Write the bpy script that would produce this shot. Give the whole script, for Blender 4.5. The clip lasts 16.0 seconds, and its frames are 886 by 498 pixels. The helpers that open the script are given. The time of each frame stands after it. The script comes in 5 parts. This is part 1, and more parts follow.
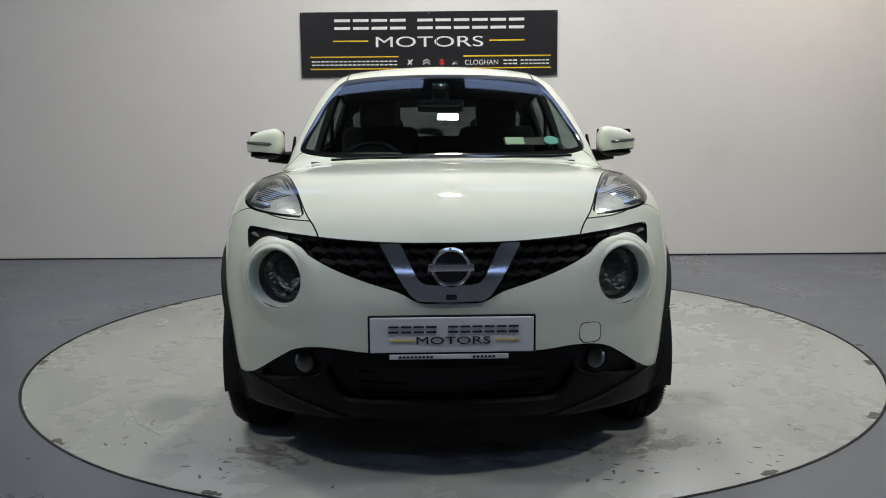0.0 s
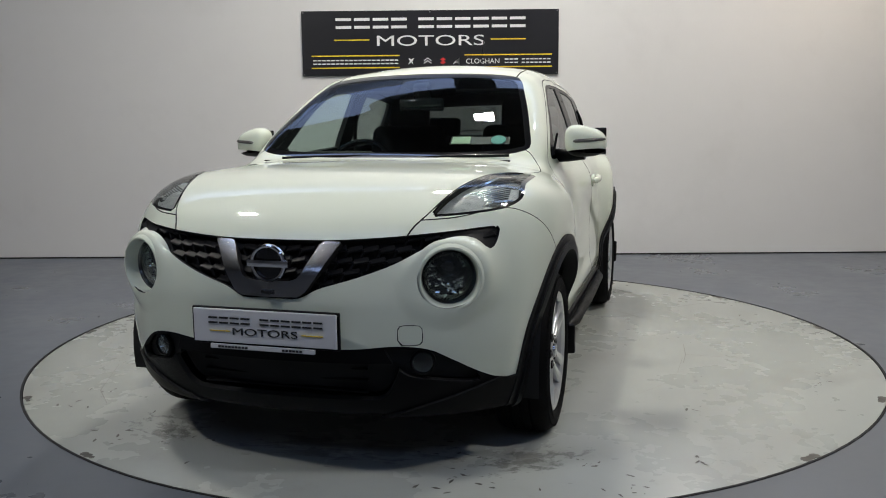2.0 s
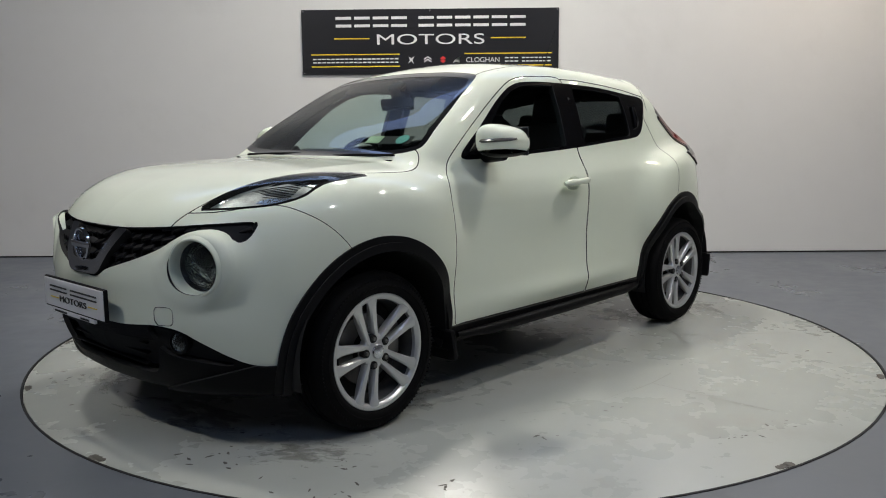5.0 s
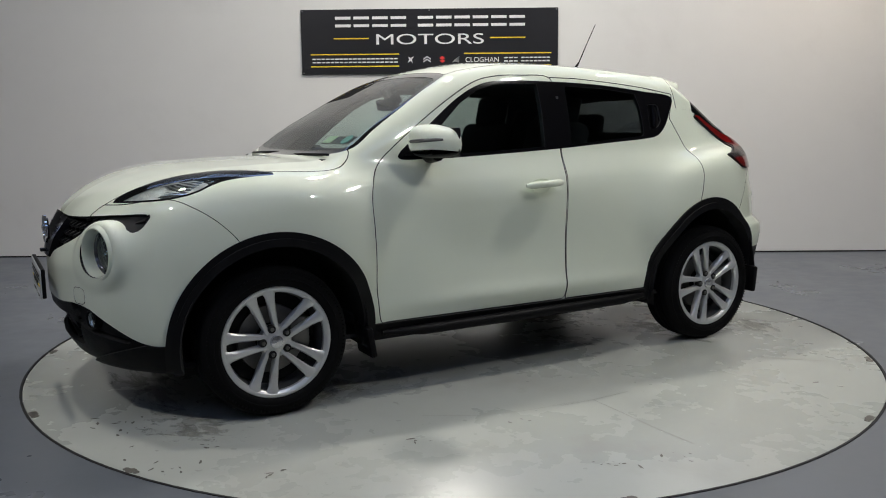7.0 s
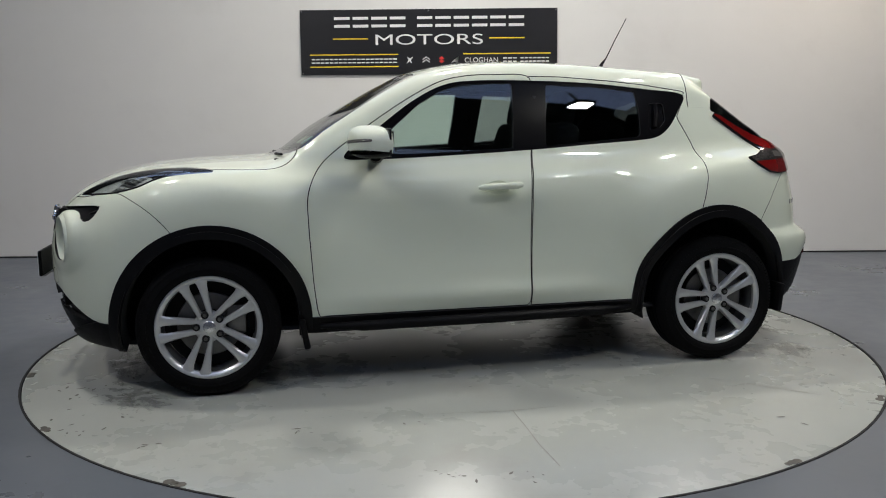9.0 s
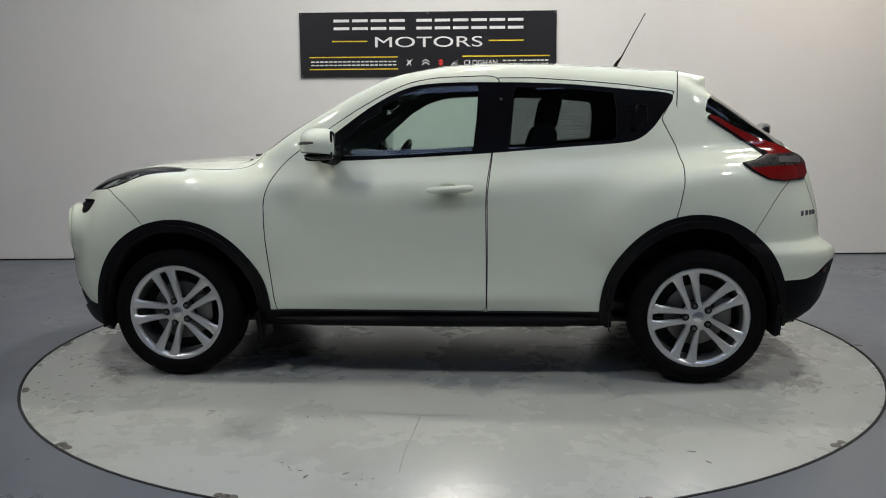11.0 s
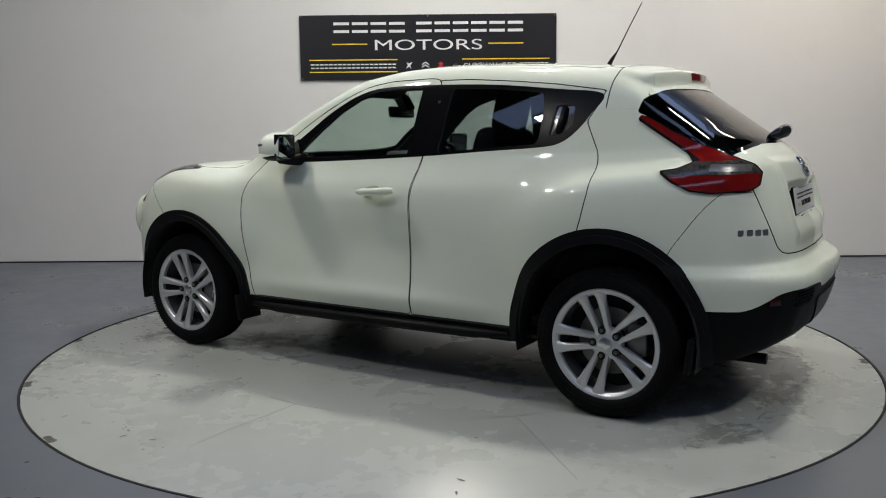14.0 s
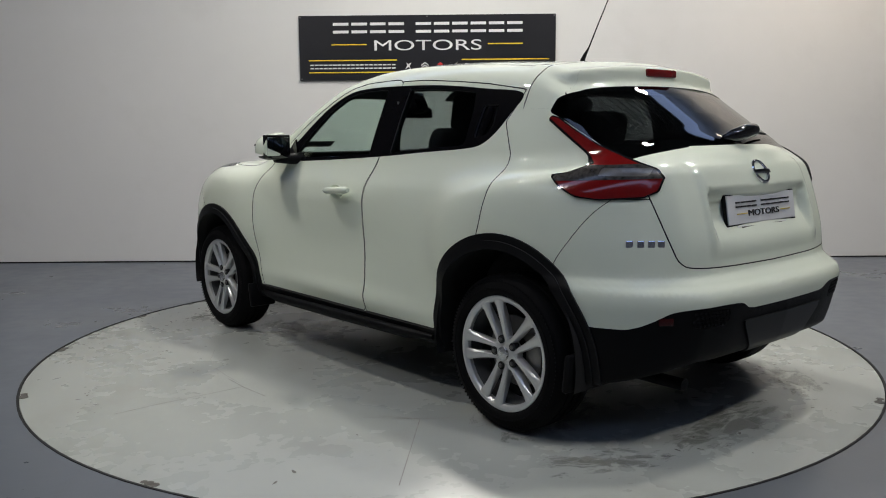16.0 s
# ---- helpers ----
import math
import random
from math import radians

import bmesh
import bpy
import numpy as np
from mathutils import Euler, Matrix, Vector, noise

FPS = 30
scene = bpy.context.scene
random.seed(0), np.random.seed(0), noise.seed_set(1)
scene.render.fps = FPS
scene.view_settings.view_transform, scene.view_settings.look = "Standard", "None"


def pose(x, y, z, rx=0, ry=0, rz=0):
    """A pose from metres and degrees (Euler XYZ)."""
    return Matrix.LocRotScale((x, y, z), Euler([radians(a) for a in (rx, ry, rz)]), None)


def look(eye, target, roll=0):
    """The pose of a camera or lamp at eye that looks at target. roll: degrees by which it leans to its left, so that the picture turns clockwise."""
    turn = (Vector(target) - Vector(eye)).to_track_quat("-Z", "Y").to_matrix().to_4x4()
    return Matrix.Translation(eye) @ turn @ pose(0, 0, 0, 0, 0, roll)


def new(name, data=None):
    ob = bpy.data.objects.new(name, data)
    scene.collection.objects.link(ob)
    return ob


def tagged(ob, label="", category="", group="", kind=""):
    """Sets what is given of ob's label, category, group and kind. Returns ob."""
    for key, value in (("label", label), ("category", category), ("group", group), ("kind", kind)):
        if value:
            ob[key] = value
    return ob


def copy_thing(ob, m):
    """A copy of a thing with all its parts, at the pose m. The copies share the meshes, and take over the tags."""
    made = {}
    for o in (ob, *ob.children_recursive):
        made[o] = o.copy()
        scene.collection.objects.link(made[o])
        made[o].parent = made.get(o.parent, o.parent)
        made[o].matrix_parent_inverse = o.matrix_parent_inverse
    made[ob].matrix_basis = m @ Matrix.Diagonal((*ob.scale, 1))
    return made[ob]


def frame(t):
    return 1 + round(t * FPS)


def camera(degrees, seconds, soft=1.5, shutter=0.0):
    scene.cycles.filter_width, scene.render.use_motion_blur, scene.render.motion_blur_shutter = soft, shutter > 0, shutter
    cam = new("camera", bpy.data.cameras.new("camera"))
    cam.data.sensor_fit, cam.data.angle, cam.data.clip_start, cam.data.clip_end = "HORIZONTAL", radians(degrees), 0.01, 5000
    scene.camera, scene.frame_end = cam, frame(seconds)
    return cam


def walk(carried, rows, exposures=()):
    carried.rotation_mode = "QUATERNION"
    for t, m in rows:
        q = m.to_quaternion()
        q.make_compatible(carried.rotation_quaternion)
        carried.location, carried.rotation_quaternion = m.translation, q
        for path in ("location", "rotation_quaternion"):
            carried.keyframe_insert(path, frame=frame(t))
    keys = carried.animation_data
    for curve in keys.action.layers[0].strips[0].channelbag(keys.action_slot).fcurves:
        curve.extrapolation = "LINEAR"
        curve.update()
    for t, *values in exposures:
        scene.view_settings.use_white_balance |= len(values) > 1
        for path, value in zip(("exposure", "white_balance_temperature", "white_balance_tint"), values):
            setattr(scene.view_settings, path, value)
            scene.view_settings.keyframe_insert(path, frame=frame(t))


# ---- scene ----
# A car on a slow turntable in a showroom bay. World: turntable centre at the origin, back wall at y = 3.24.
EYE = (0.0, -4.706, 1.198)


def aim(yaw, pitch):
    a, b = radians(yaw), radians(pitch)
    d = Vector((math.sin(a) * math.cos(b), math.cos(a) * math.cos(b), math.sin(b)))
    return look(EYE, Vector(EYE) + 5 * d, -0.493)


cam = camera(56.16, 16.0, 1.0)
walk(cam, [(t, aim(a, b)) for t, a, b in (
    (0, -0.543, -8.044), (1, -0.563, -8.059), (2, -0.623, -8.118), (3, -0.644, -8.168), (4, -0.649, -8.179),
    (5.25, -0.619, -8.208), (6.5, -0.589, -8.208), (7.5, -0.574, -8.219), (8.5, -0.534, -8.209), (9.2, -0.529, -8.179),
    (10.3, -0.511, -8.087), (11.4, -0.481, -8.0), (12.5, -0.481, -7.93), (13.5, -0.48, -7.87), (14.5, -0.459, -7.831),
    (15.25, -0.441, -7.821), (16, -0.434, -7.821))])

# turn of the turntable, degrees at each second
TURN = (1.6, -6.65, -15.35, -24.3, -33.3, -42.3, -51.18, -59.88, -68.51, -77.1, -85.73, -94.43, -103.24, -112.18,
        -121.21, -130.24, -139.15)
CAR_OFFSET = -0.058          # the car stands a little beside the turntable's middle
RADIUS = 2.236               # of the turntable
WALL_Y = 3.24

# ---- light ----
world = bpy.data.worlds.new("world")
scene.world = world
world.use_nodes = True
wn = world.node_tree.nodes
sky = wn.new("ShaderNodeTexSky")
sky.sky_type, sky.sun_disc = "NISHITA", False
sky.sun_elevation, sky.sun_rotation = radians(40), radians(200)
wn["Background"].inputs["Strength"].default_value = 0.1
world.node_tree.links.new(sky.outputs[0], wn["Background"].inputs["Color"])
scene.view_settings.exposure = 0.03


def area(name, at, target, size, size_y, power, colour=(1, 0.955, 0.88)):
    data = bpy.data.lights.new(name, "AREA")
    data.shape, data.size, data.size_y, data.energy, data.color = "RECTANGLE", size, size_y, power, colour
    ob = new(name, data)
    ob.matrix_world = look(at, target)
    return ob


CEILING = 5.2
# LED flood lights under the roof: (x, y, watts)
# the last one is added, unseen, to brighten the right of the wall
FLOODS = ((0.05, 1.25, 92), (-2.7, -0.4, 58), (2.8, -0.4, 70), (-3.3, -3.4, 62), (3.3, -3.4, 68), (3.0, 2.0, 15))
for x, y, watts in FLOODS:
    area("flood_light_beam", (x, y, CEILING - 0.62), (x, y, 0), 0.24, 0.28, watts)
# translucent sheets in the roof: (x, y, length, width)
# the rows at y = -3.4 and -7.5 are added as camera-side fill
SKYLIGHTS = ((-2.6, 3.0, 4.6, 1.0), (2.6, 3.0, 4.6, 1.0), (-2.6, -3.4, 4.6, 1.0), (2.6, -3.4, 4.6, 1.0), (0.0, -7.5, 9.0, 1.0))
# warm spot from beside the wall's end
area("wall_washer_beam", (3.7, 1.9, 3.6), (3.5, 3.24, 1.3), 0.3, 0.3, 14, (1, 0.8, 0.58))


# ---- materials ----
def mat(name, colour, rough=0.5, metal=0.0, coat=0.0, spec=0.5, vary=0.06, scale=6.0, bump=0.0, bump_scale=200.0, emit=0.0,
        rough_vary=0.0, island=0.0):
    m = bpy.data.materials.new(name)
    m.use_nodes = True
    n, li = m.node_tree.nodes, m.node_tree.links
    b = n["Principled BSDF"]
    b.inputs["Roughness"].default_value, b.inputs["Metallic"].default_value = rough, metal
    b.inputs["Coat Weight"].default_value, b.inputs["Coat Roughness"].default_value = coat, 0.03
    b.inputs["Specular IOR Level"].default_value = spec
    c = (*colour, 1)
    b.inputs["Base Color"].default_value = c
    tex = n.new("ShaderNodeTexCoord")
    if vary:
        a = n.new("ShaderNodeTexNoise")
        a.inputs["Scale"].default_value, a.inputs["Detail"].default_value = scale, 6
        d = n.new("ShaderNodeTexNoise")
        d.inputs["Scale"].default_value, d.inputs["Detail"].default_value = scale * 9, 3
        add = n.new("ShaderNodeMath")
        add.operation = "MULTIPLY_ADD"
        add.inputs[1].default_value = 0.35
        ramp = n.new("ShaderNodeMapRange")
        ramp.inputs["From Min"].default_value, ramp.inputs["From Max"].default_value = 0.35, 1.0
        ramp.inputs["To Min"].default_value, ramp.inputs["To Max"].default_value = 1 - vary, 1 + vary
        mul = n.new("ShaderNodeMix")
        mul.data_type, mul.blend_type = "RGBA", "MULTIPLY"
        mul.inputs[0].default_value, mul.inputs[6].default_value = 1, c
        li.new(tex.outputs["Object"], a.inputs["Vector"]), li.new(tex.outputs["Object"], d.inputs["Vector"])
        li.new(d.outputs[0], add.inputs[0]), li.new(a.outputs[0], add.inputs[2])
        li.new(add.outputs[0], ramp.inputs[0]), li.new(ramp.outputs[0], mul.inputs[7])
        li.new(mul.outputs[2], b.inputs["Base Color"])
        if rough_vary:
            rr = n.new("ShaderNodeMapRange")
            rr.inputs["From Min"].default_value, rr.inputs["From Max"].default_value = 0.4, 0.9
            rr.inputs["To Min"].default_value, rr.inputs["To Max"].default_value = rough - rough_vary, rough + rough_vary
            li.new(add.outputs[0], rr.inputs[0]), li.new(rr.outputs[0], b.inputs["Roughness"])
    if bump:
        e = n.new("ShaderNodeTexNoise")
        e.inputs["Scale"].default_value, e.inputs["Detail"].default_value = bump_scale, 4
        bp = n.new("ShaderNodeBump")
        bp.inputs["Strength"].default_value, bp.inputs["Distance"].default_value = bump, 0.002
        li.new(tex.outputs["Object"], e.inputs["Vector"])
        li.new(e.outputs[0], bp.inputs["Height"]), li.new(bp.outputs[0], b.inputs["Normal"])
    if emit:
        b.inputs["Emission Color"].default_value, b.inputs["Emission Strength"].default_value = c, emit
    return m


def glass(name, tint, rough=0.0, gloss=1.0):
    m = bpy.data.materials.new(name)
    m.use_nodes = True
    n, li = m.node_tree.nodes, m.node_tree.links
    n.remove(n["Principled BSDF"])
    tr, gl, mix, fr, pw, ma = (n.new("ShaderNode" + k) for k in ("BsdfTransparent", "BsdfGlossy", "MixShader", "LayerWeight", "Math", "Math"))
    tr.inputs[0].default_value = (*tint, 1)
    gl.inputs["Roughness"].default_value = rough
    fr.inputs["Blend"].default_value = 0.5
    pw.operation, ma.operation = "POWER", "MULTIPLY_ADD"
    pw.inputs[1].default_value, ma.inputs[1].default_value, ma.inputs[2].default_value = 5, 0.92 * gloss, 0.055 * gloss
    li.new(fr.outputs["Facing"], pw.inputs[0]), li.new(pw.outputs[0], ma.inputs[0]), li.new(ma.outputs[0], mix.inputs[0])
    li.new(tr.outputs[0], mix.inputs[1]), li.new(gl.outputs[0], mix.inputs[2])
    li.new(mix.outputs[0], n["Material Output"].inputs["Surface"])
    return m


PAINT = mat("pearl_white_paint", (0.775, 0.83, 0.695), 0.6, 0.0, 1.0, 0.25, 0.015, 2.0)
BLACK = mat("black_grained_plastic", (0.005, 0.005, 0.0056), 0.46, spec=0.11, vary=0.2, scale=9, bump=0.25, bump_scale=500, rough_vary=0.06)
SATINBLACK = mat("satin_black_trim", (0.005, 0.005, 0.006), 0.22, spec=0.05, vary=0.1)
GLOSSBLACK = mat("gloss_black_trim", (0.008, 0.008, 0.009), 0.08, coat=0.6, vary=0.1)
MESHBLACK = mat("black_grille_plastic", (0.011, 0.011, 0.012), 0.45, spec=0.14, vary=0.15, scale=15)
FLAREBLACK = mat("satin_black_arch_plastic", (0.006, 0.006, 0.0068), 0.4, spec=0.16, vary=0.2, scale=9, bump=0.15, bump_scale=500, rough_vary=0.07)
DARK = mat("dark_gap", (0.006, 0.006, 0.006), 0.8, vary=0.1)
TRIM = mat("charcoal_interior_trim", (0.045, 0.045, 0.048), 0.75, vary=0.15, scale=14, bump=0.3, bump_scale=300)
CLOTH = mat("black_seat_cloth", (0.022, 0.022, 0.025), 0.95, vary=0.25, scale=30, bump=0.5, bump_scale=700)
CHROME = mat("chrome", (0.78, 0.79, 0.8), 0.08, 1.0, vary=0.03)
DARKCHROME = mat("smoked_chrome", (0.22, 0.225, 0.24), 0.12, 1.0, vary=0.05)
ALLOY = mat("silver_alloy", (0.64, 0.65, 0.65), 0.34, 0.6, 0.5, vary=0.05, scale=20)
# wheel metal darkened to stand for the shade behind the spokes
SHADEBARREL = mat("shaded_wheel_barrel", (0.10, 0.10, 0.10), 0.55, 0.3, vary=0.3, scale=14)
STEEL = mat("worn_steel", (0.2, 0.195, 0.19), 0.45, 1.0, vary=0.2, scale=18)
RUBBER = mat("tyre_rubber", (0.005, 0.005, 0.0054), 0.7, spec=0.08, vary=0.3, scale=12, bump=0.4, bump_scale=260, rough_vary=0.1)
CLEAR = glass("clear_glass", (0.93, 0.96, 0.94))
SCREEN = glass("windscreen_glass", (0.7, 0.77, 0.74))
INNERGLASS = glass("inner_glass_face", (0.98, 0.99, 0.98), gloss=0.0)
DARKGLASS = glass("dark_rear_glass", (0.12, 0.13, 0.135))
SIDEGLASS = glass("green_tinted_glass", (0.7, 0.8, 0.77))
PRIVACY = glass("privacy_glass", (0.36, 0.40, 0.40))
REDLENS = mat("red_lamp_lens", (0.17, 0.006, 0.006), 0.12, coat=0.5, vary=0.15, scale=25)
LAMPBED = mat("lamp_housing", (0.16, 0.165, 0.17), 0.14, 0.9, vary=0.3, scale=25)
VEECHROME = mat("satin_dark_chrome", (0.66, 0.67, 0.69), 0.17, 1.0, vary=0.04)
MIRROR = mat("mirror_glass", (0.55, 0.57, 0.58), 0.02, 1.0, vary=0)
REFLECTOR = mat("dark_red_reflector", (0.035, 0.004, 0.004), 0.2, vary=0.1)
TAILCLEAR = mat("clear_lamp_band", (0.05, 0.047, 0.046), 0.2, 0.2, 0.2, vary=0.9, scale=55)
SMOKELENS = mat("smoked_lamp_lens", (0.13, 0.125, 0.12), 0.25, 0.2, 0.2, vary=0.3, scale=30)
LAMPSILVER = mat("lamp_housing_silver", (0.42, 0.425, 0.435), 0.4, 0.3, vary=0.35, scale=35)
SILVER = mat("reflector_silver", (0.7, 0.71, 0.73), 0.16, 0.9, vary=0.1, scale=40)
WALLPAINT = mat("white_wall_paint", (0.74, 0.735, 0.72), 0.6, vary=0.03, scale=0.7, bump=0.12, bump_scale=60)
# for the unseen walls; dark, to keep bounced light low
UNSEENWALL = mat("unseen_wall_grey", (0.17, 0.175, 0.185), 0.6, vary=0.06, scale=0.8)
VEEGREY = mat("dark_skid_plate", (0.012, 0.012, 0.013), 0.38, spec=0.3, vary=0.1)
FLOORPAINT = mat("grey_floor_paint", (0.11, 0.122, 0.14), 0.32, vary=0.14, scale=1.1, bump=0.1, bump_scale=25, rough_vary=0.1)
DISCPAINT = mat("white_turntable_paint", (0.385, 0.403, 0.368), 0.27, spec=0.36, vary=0.05, scale=1.3, bump=0.05, bump_scale=16, rough_vary=0.05)


def stain(m, colour, scale, lo, hi, amount):
    """Blotches of dirt with a shape of their own over a paint."""
    n, li = m.node_tree.nodes, m.node_tree.links
    b = n["Principled BSDF"]
    src = b.inputs["Base Color"].links[0].from_socket
    tex, a, r, mx = (n.new("ShaderNode" + k) for k in ("TexCoord", "TexNoise", "MapRange", "Mix"))
    a.inputs["Scale"].default_value, a.inputs["Detail"].default_value, a.inputs["Roughness"].default_value = scale, 9, 0.65
    r.inputs["From Min"].default_value, r.inputs["From Max"].default_value = lo, hi
    r.inputs["To Max"].default_value = amount
    mx.data_type = "RGBA"
    mx.inputs[7].default_value = (*colour, 1)
    li.new(tex.outputs["Object"], a.inputs["Vector"]), li.new(a.outputs[0], r.inputs[0]), li.new(r.outputs[0], mx.inputs[0])
    li.new(src, mx.inputs[6]), li.new(mx.outputs[2], b.inputs["Base Color"])


stain(DISCPAINT, (0.24, 0.21, 0.17), 1.6, 0.56, 0.72, 0.26)
stain(DISCPAINT, (0.2, 0.19, 0.17), 7.0, 0.66, 0.76, 0.35)
stain(DISCPAINT, (0.2, 0.18, 0.15), 2.7, 0.64, 0.68, 0.14)
stain(FLOORPAINT, (0.07, 0.075, 0.08), 2.5, 0.55, 0.75, 0.5)
stain(FLOORPAINT, (0.3, 0.31, 0.32), 14.0, 0.68, 0.76, 0.4)
stain(WALLPAINT, (0.6, 0.59, 0.57), 0.9, 0.55, 0.75, 0.35)
GRIME = mat("grime", (0.10, 0.092, 0.078), 0.6, vary=0.4, scale=20)


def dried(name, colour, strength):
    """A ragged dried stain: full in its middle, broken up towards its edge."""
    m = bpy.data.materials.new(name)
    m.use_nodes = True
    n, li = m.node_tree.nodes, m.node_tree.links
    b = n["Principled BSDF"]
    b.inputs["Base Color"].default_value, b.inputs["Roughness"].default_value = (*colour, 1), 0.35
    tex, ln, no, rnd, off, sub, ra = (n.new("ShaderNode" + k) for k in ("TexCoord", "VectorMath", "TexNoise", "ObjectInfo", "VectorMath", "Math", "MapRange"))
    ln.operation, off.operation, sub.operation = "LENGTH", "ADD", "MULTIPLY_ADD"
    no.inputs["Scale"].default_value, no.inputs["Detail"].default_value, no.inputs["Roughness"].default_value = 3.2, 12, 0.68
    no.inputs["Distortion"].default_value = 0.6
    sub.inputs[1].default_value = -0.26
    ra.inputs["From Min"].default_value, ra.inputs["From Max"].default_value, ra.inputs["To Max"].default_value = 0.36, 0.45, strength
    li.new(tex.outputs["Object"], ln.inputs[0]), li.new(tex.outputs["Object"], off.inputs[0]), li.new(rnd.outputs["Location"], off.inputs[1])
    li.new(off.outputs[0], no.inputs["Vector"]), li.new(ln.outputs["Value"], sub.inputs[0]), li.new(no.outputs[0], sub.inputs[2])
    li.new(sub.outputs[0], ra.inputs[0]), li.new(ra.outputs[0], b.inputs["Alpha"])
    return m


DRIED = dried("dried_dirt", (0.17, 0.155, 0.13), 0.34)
CRACK = mat("hairline_dirt", (0.3, 0.29, 0.26), 0.6, vary=0.3, scale=20)
BOARD = mat("black_sign_board", (0.012, 0.012, 0.015), 0.35, vary=0.15, scale=3)
WHITE = mat("white_lettering", (0.8, 0.8, 0.8), 0.5, vary=0.02)
YELLOW = mat("yellow_line", (0.75, 0.55, 0.03), 0.5, vary=0.04)
RED = mat("red_print", (0.6, 0.03, 0.03), 0.5, vary=0.04)
INK = mat("black_print", (0.02, 0.02, 0.02), 0.5, vary=0.05)
PLATE = mat("white_plate", (0.72, 0.73, 0.74), 0.3, coat=0.4, vary=0.03)
STICKER = mat("pale_green_sticker", (0.55, 0.72, 0.5), 0.6, vary=0.1, scale=60)
STICKER_TEAL = mat("teal_sticker", (0.2, 0.55, 0.5), 0.6, vary=0.2, scale=60)
ROOFSHEET = mat("dark_roof_sheet", (0.09, 0.1, 0.115), 0.6, vary=0.1, scale=1.0)
DAYSHEET = mat("translucent_roof_sheet", (0.45, 0.60, 1.0), 0.6, vary=0.05, scale=1.0, emit=1.6)
LED = mat("led_panel", (1.0, 0.98, 0.94), 0.5, vary=0, emit=30)


# ---- mesh helpers ----
def part(name, bm, material, parent=None, label="", smooth=True):
    me = bpy.data.meshes.new(name)
    bm.to_mesh(me)
    bm.free()
    me.materials.append(material)
    if smooth:
        me.shade_smooth()
        me.set_sharp_from_angle(angle=radians(38))
    ob = new(name, me)
    ob.parent = parent
    return tagged(ob, label)


def thing(name, label, category, group="", kind=""):
    return tagged(new(name), label, category, group, kind)


def box(bm, size, m=Matrix(), bevel=0.0, seg=2):
    r = bmesh.ops.create_cube(bm, size=1, matrix=m @ Matrix.Diagonal((*size, 1)))
    if bevel:
        e = list({e for v in r["verts"] for e in v.link_edges})
        bmesh.ops.bevel(bm, geom=e, offset=bevel, segments=seg, affect="EDGES", profile=0.5)
    return bm


def boxed(size, m=Matrix(), bevel=0.0, seg=2):
    return box(bmesh.new(), size, m, bevel, seg)


def cyl(bm, r, h, m=Matrix(), n=24, r2=None):
    bmesh.ops.create_cone(bm, cap_ends=True, segments=n, radius1=r, radius2=r if r2 is None else r2, depth=h, matrix=m)
    return bm


def lathe(profile, n=48, m=Matrix(), closed=False):
    """Turn a profile of (radius, along) round the x axis."""
    bm = bmesh.new()
    rings = [[bm.verts.new(m @ Vector((a, r * math.cos(2 * math.pi * k / n), r * math.sin(2 * math.pi * k / n)))) for k in range(n)]
             for r, a in profile]
    pairs = list(zip(rings, rings[1:])) + ([(rings[-1], rings[0])] if closed else [])
    for p, q in pairs:
        for k in range(n):
            bm.faces.new((p[k], p[(k + 1) % n], q[(k + 1) % n], q[k]))
    bmesh.ops.recalc_face_normals(bm, faces=bm.faces)
    return bm


def prism(points, thick, m=Matrix(), bevel=0.0):
    """A flat outline in the x-y plane, given depth along z."""
    bm = bmesh.new()
    lo = [bm.verts.new(m @ Vector((x, y, 0))) for x, y in points]
    hi = [bm.verts.new(m @ Vector((x, y, thick))) for x, y in points]
    bm.faces.new(lo[::-1]), bm.faces.new(hi)
    for k in range(len(lo)):
        j = (k + 1) % len(lo)
        bm.faces.new((lo[k], lo[j], hi[j], hi[k]))
    if bevel:
        bmesh.ops.bevel(bm, geom=bm.edges[:], offset=bevel, segments=2, affect="EDGES", profile=0.5)
    bmesh.ops.recalc_face_normals(bm, faces=bm.faces)
    return bm


def tube(path, r, n=10):
    """A round bar along a path; r may be one radius or one for each point."""
    bm = bmesh.new()
    pts = [Vector(p) for p in path]
    rs = [r] * len(pts) if isinstance(r, (int, float)) else r
    rings = []
    for k, p in enumerate(pts):
        d = (pts[min(k + 1, len(pts) - 1)] - pts[max(k - 1, 0)]).normalized()
        q = d.to_track_quat("Z", "Y")
        rings.append([bm.verts.new(p + q @ Vector((rs[k] * math.cos(2 * math.pi * i / n), rs[k] * math.sin(2 * math.pi * i / n), 0)))
                      for i in range(n)])
    for a, b in zip(rings, rings[1:]):
        for i in range(n):
            bm.faces.new((a[i], a[(i + 1) % n], b[(i + 1) % n], b[i]))
    bm.faces.new(rings[0][::-1]), bm.faces.new(rings[-1])
    bmesh.ops.recalc_face_normals(bm, faces=bm.faces)
    return bm


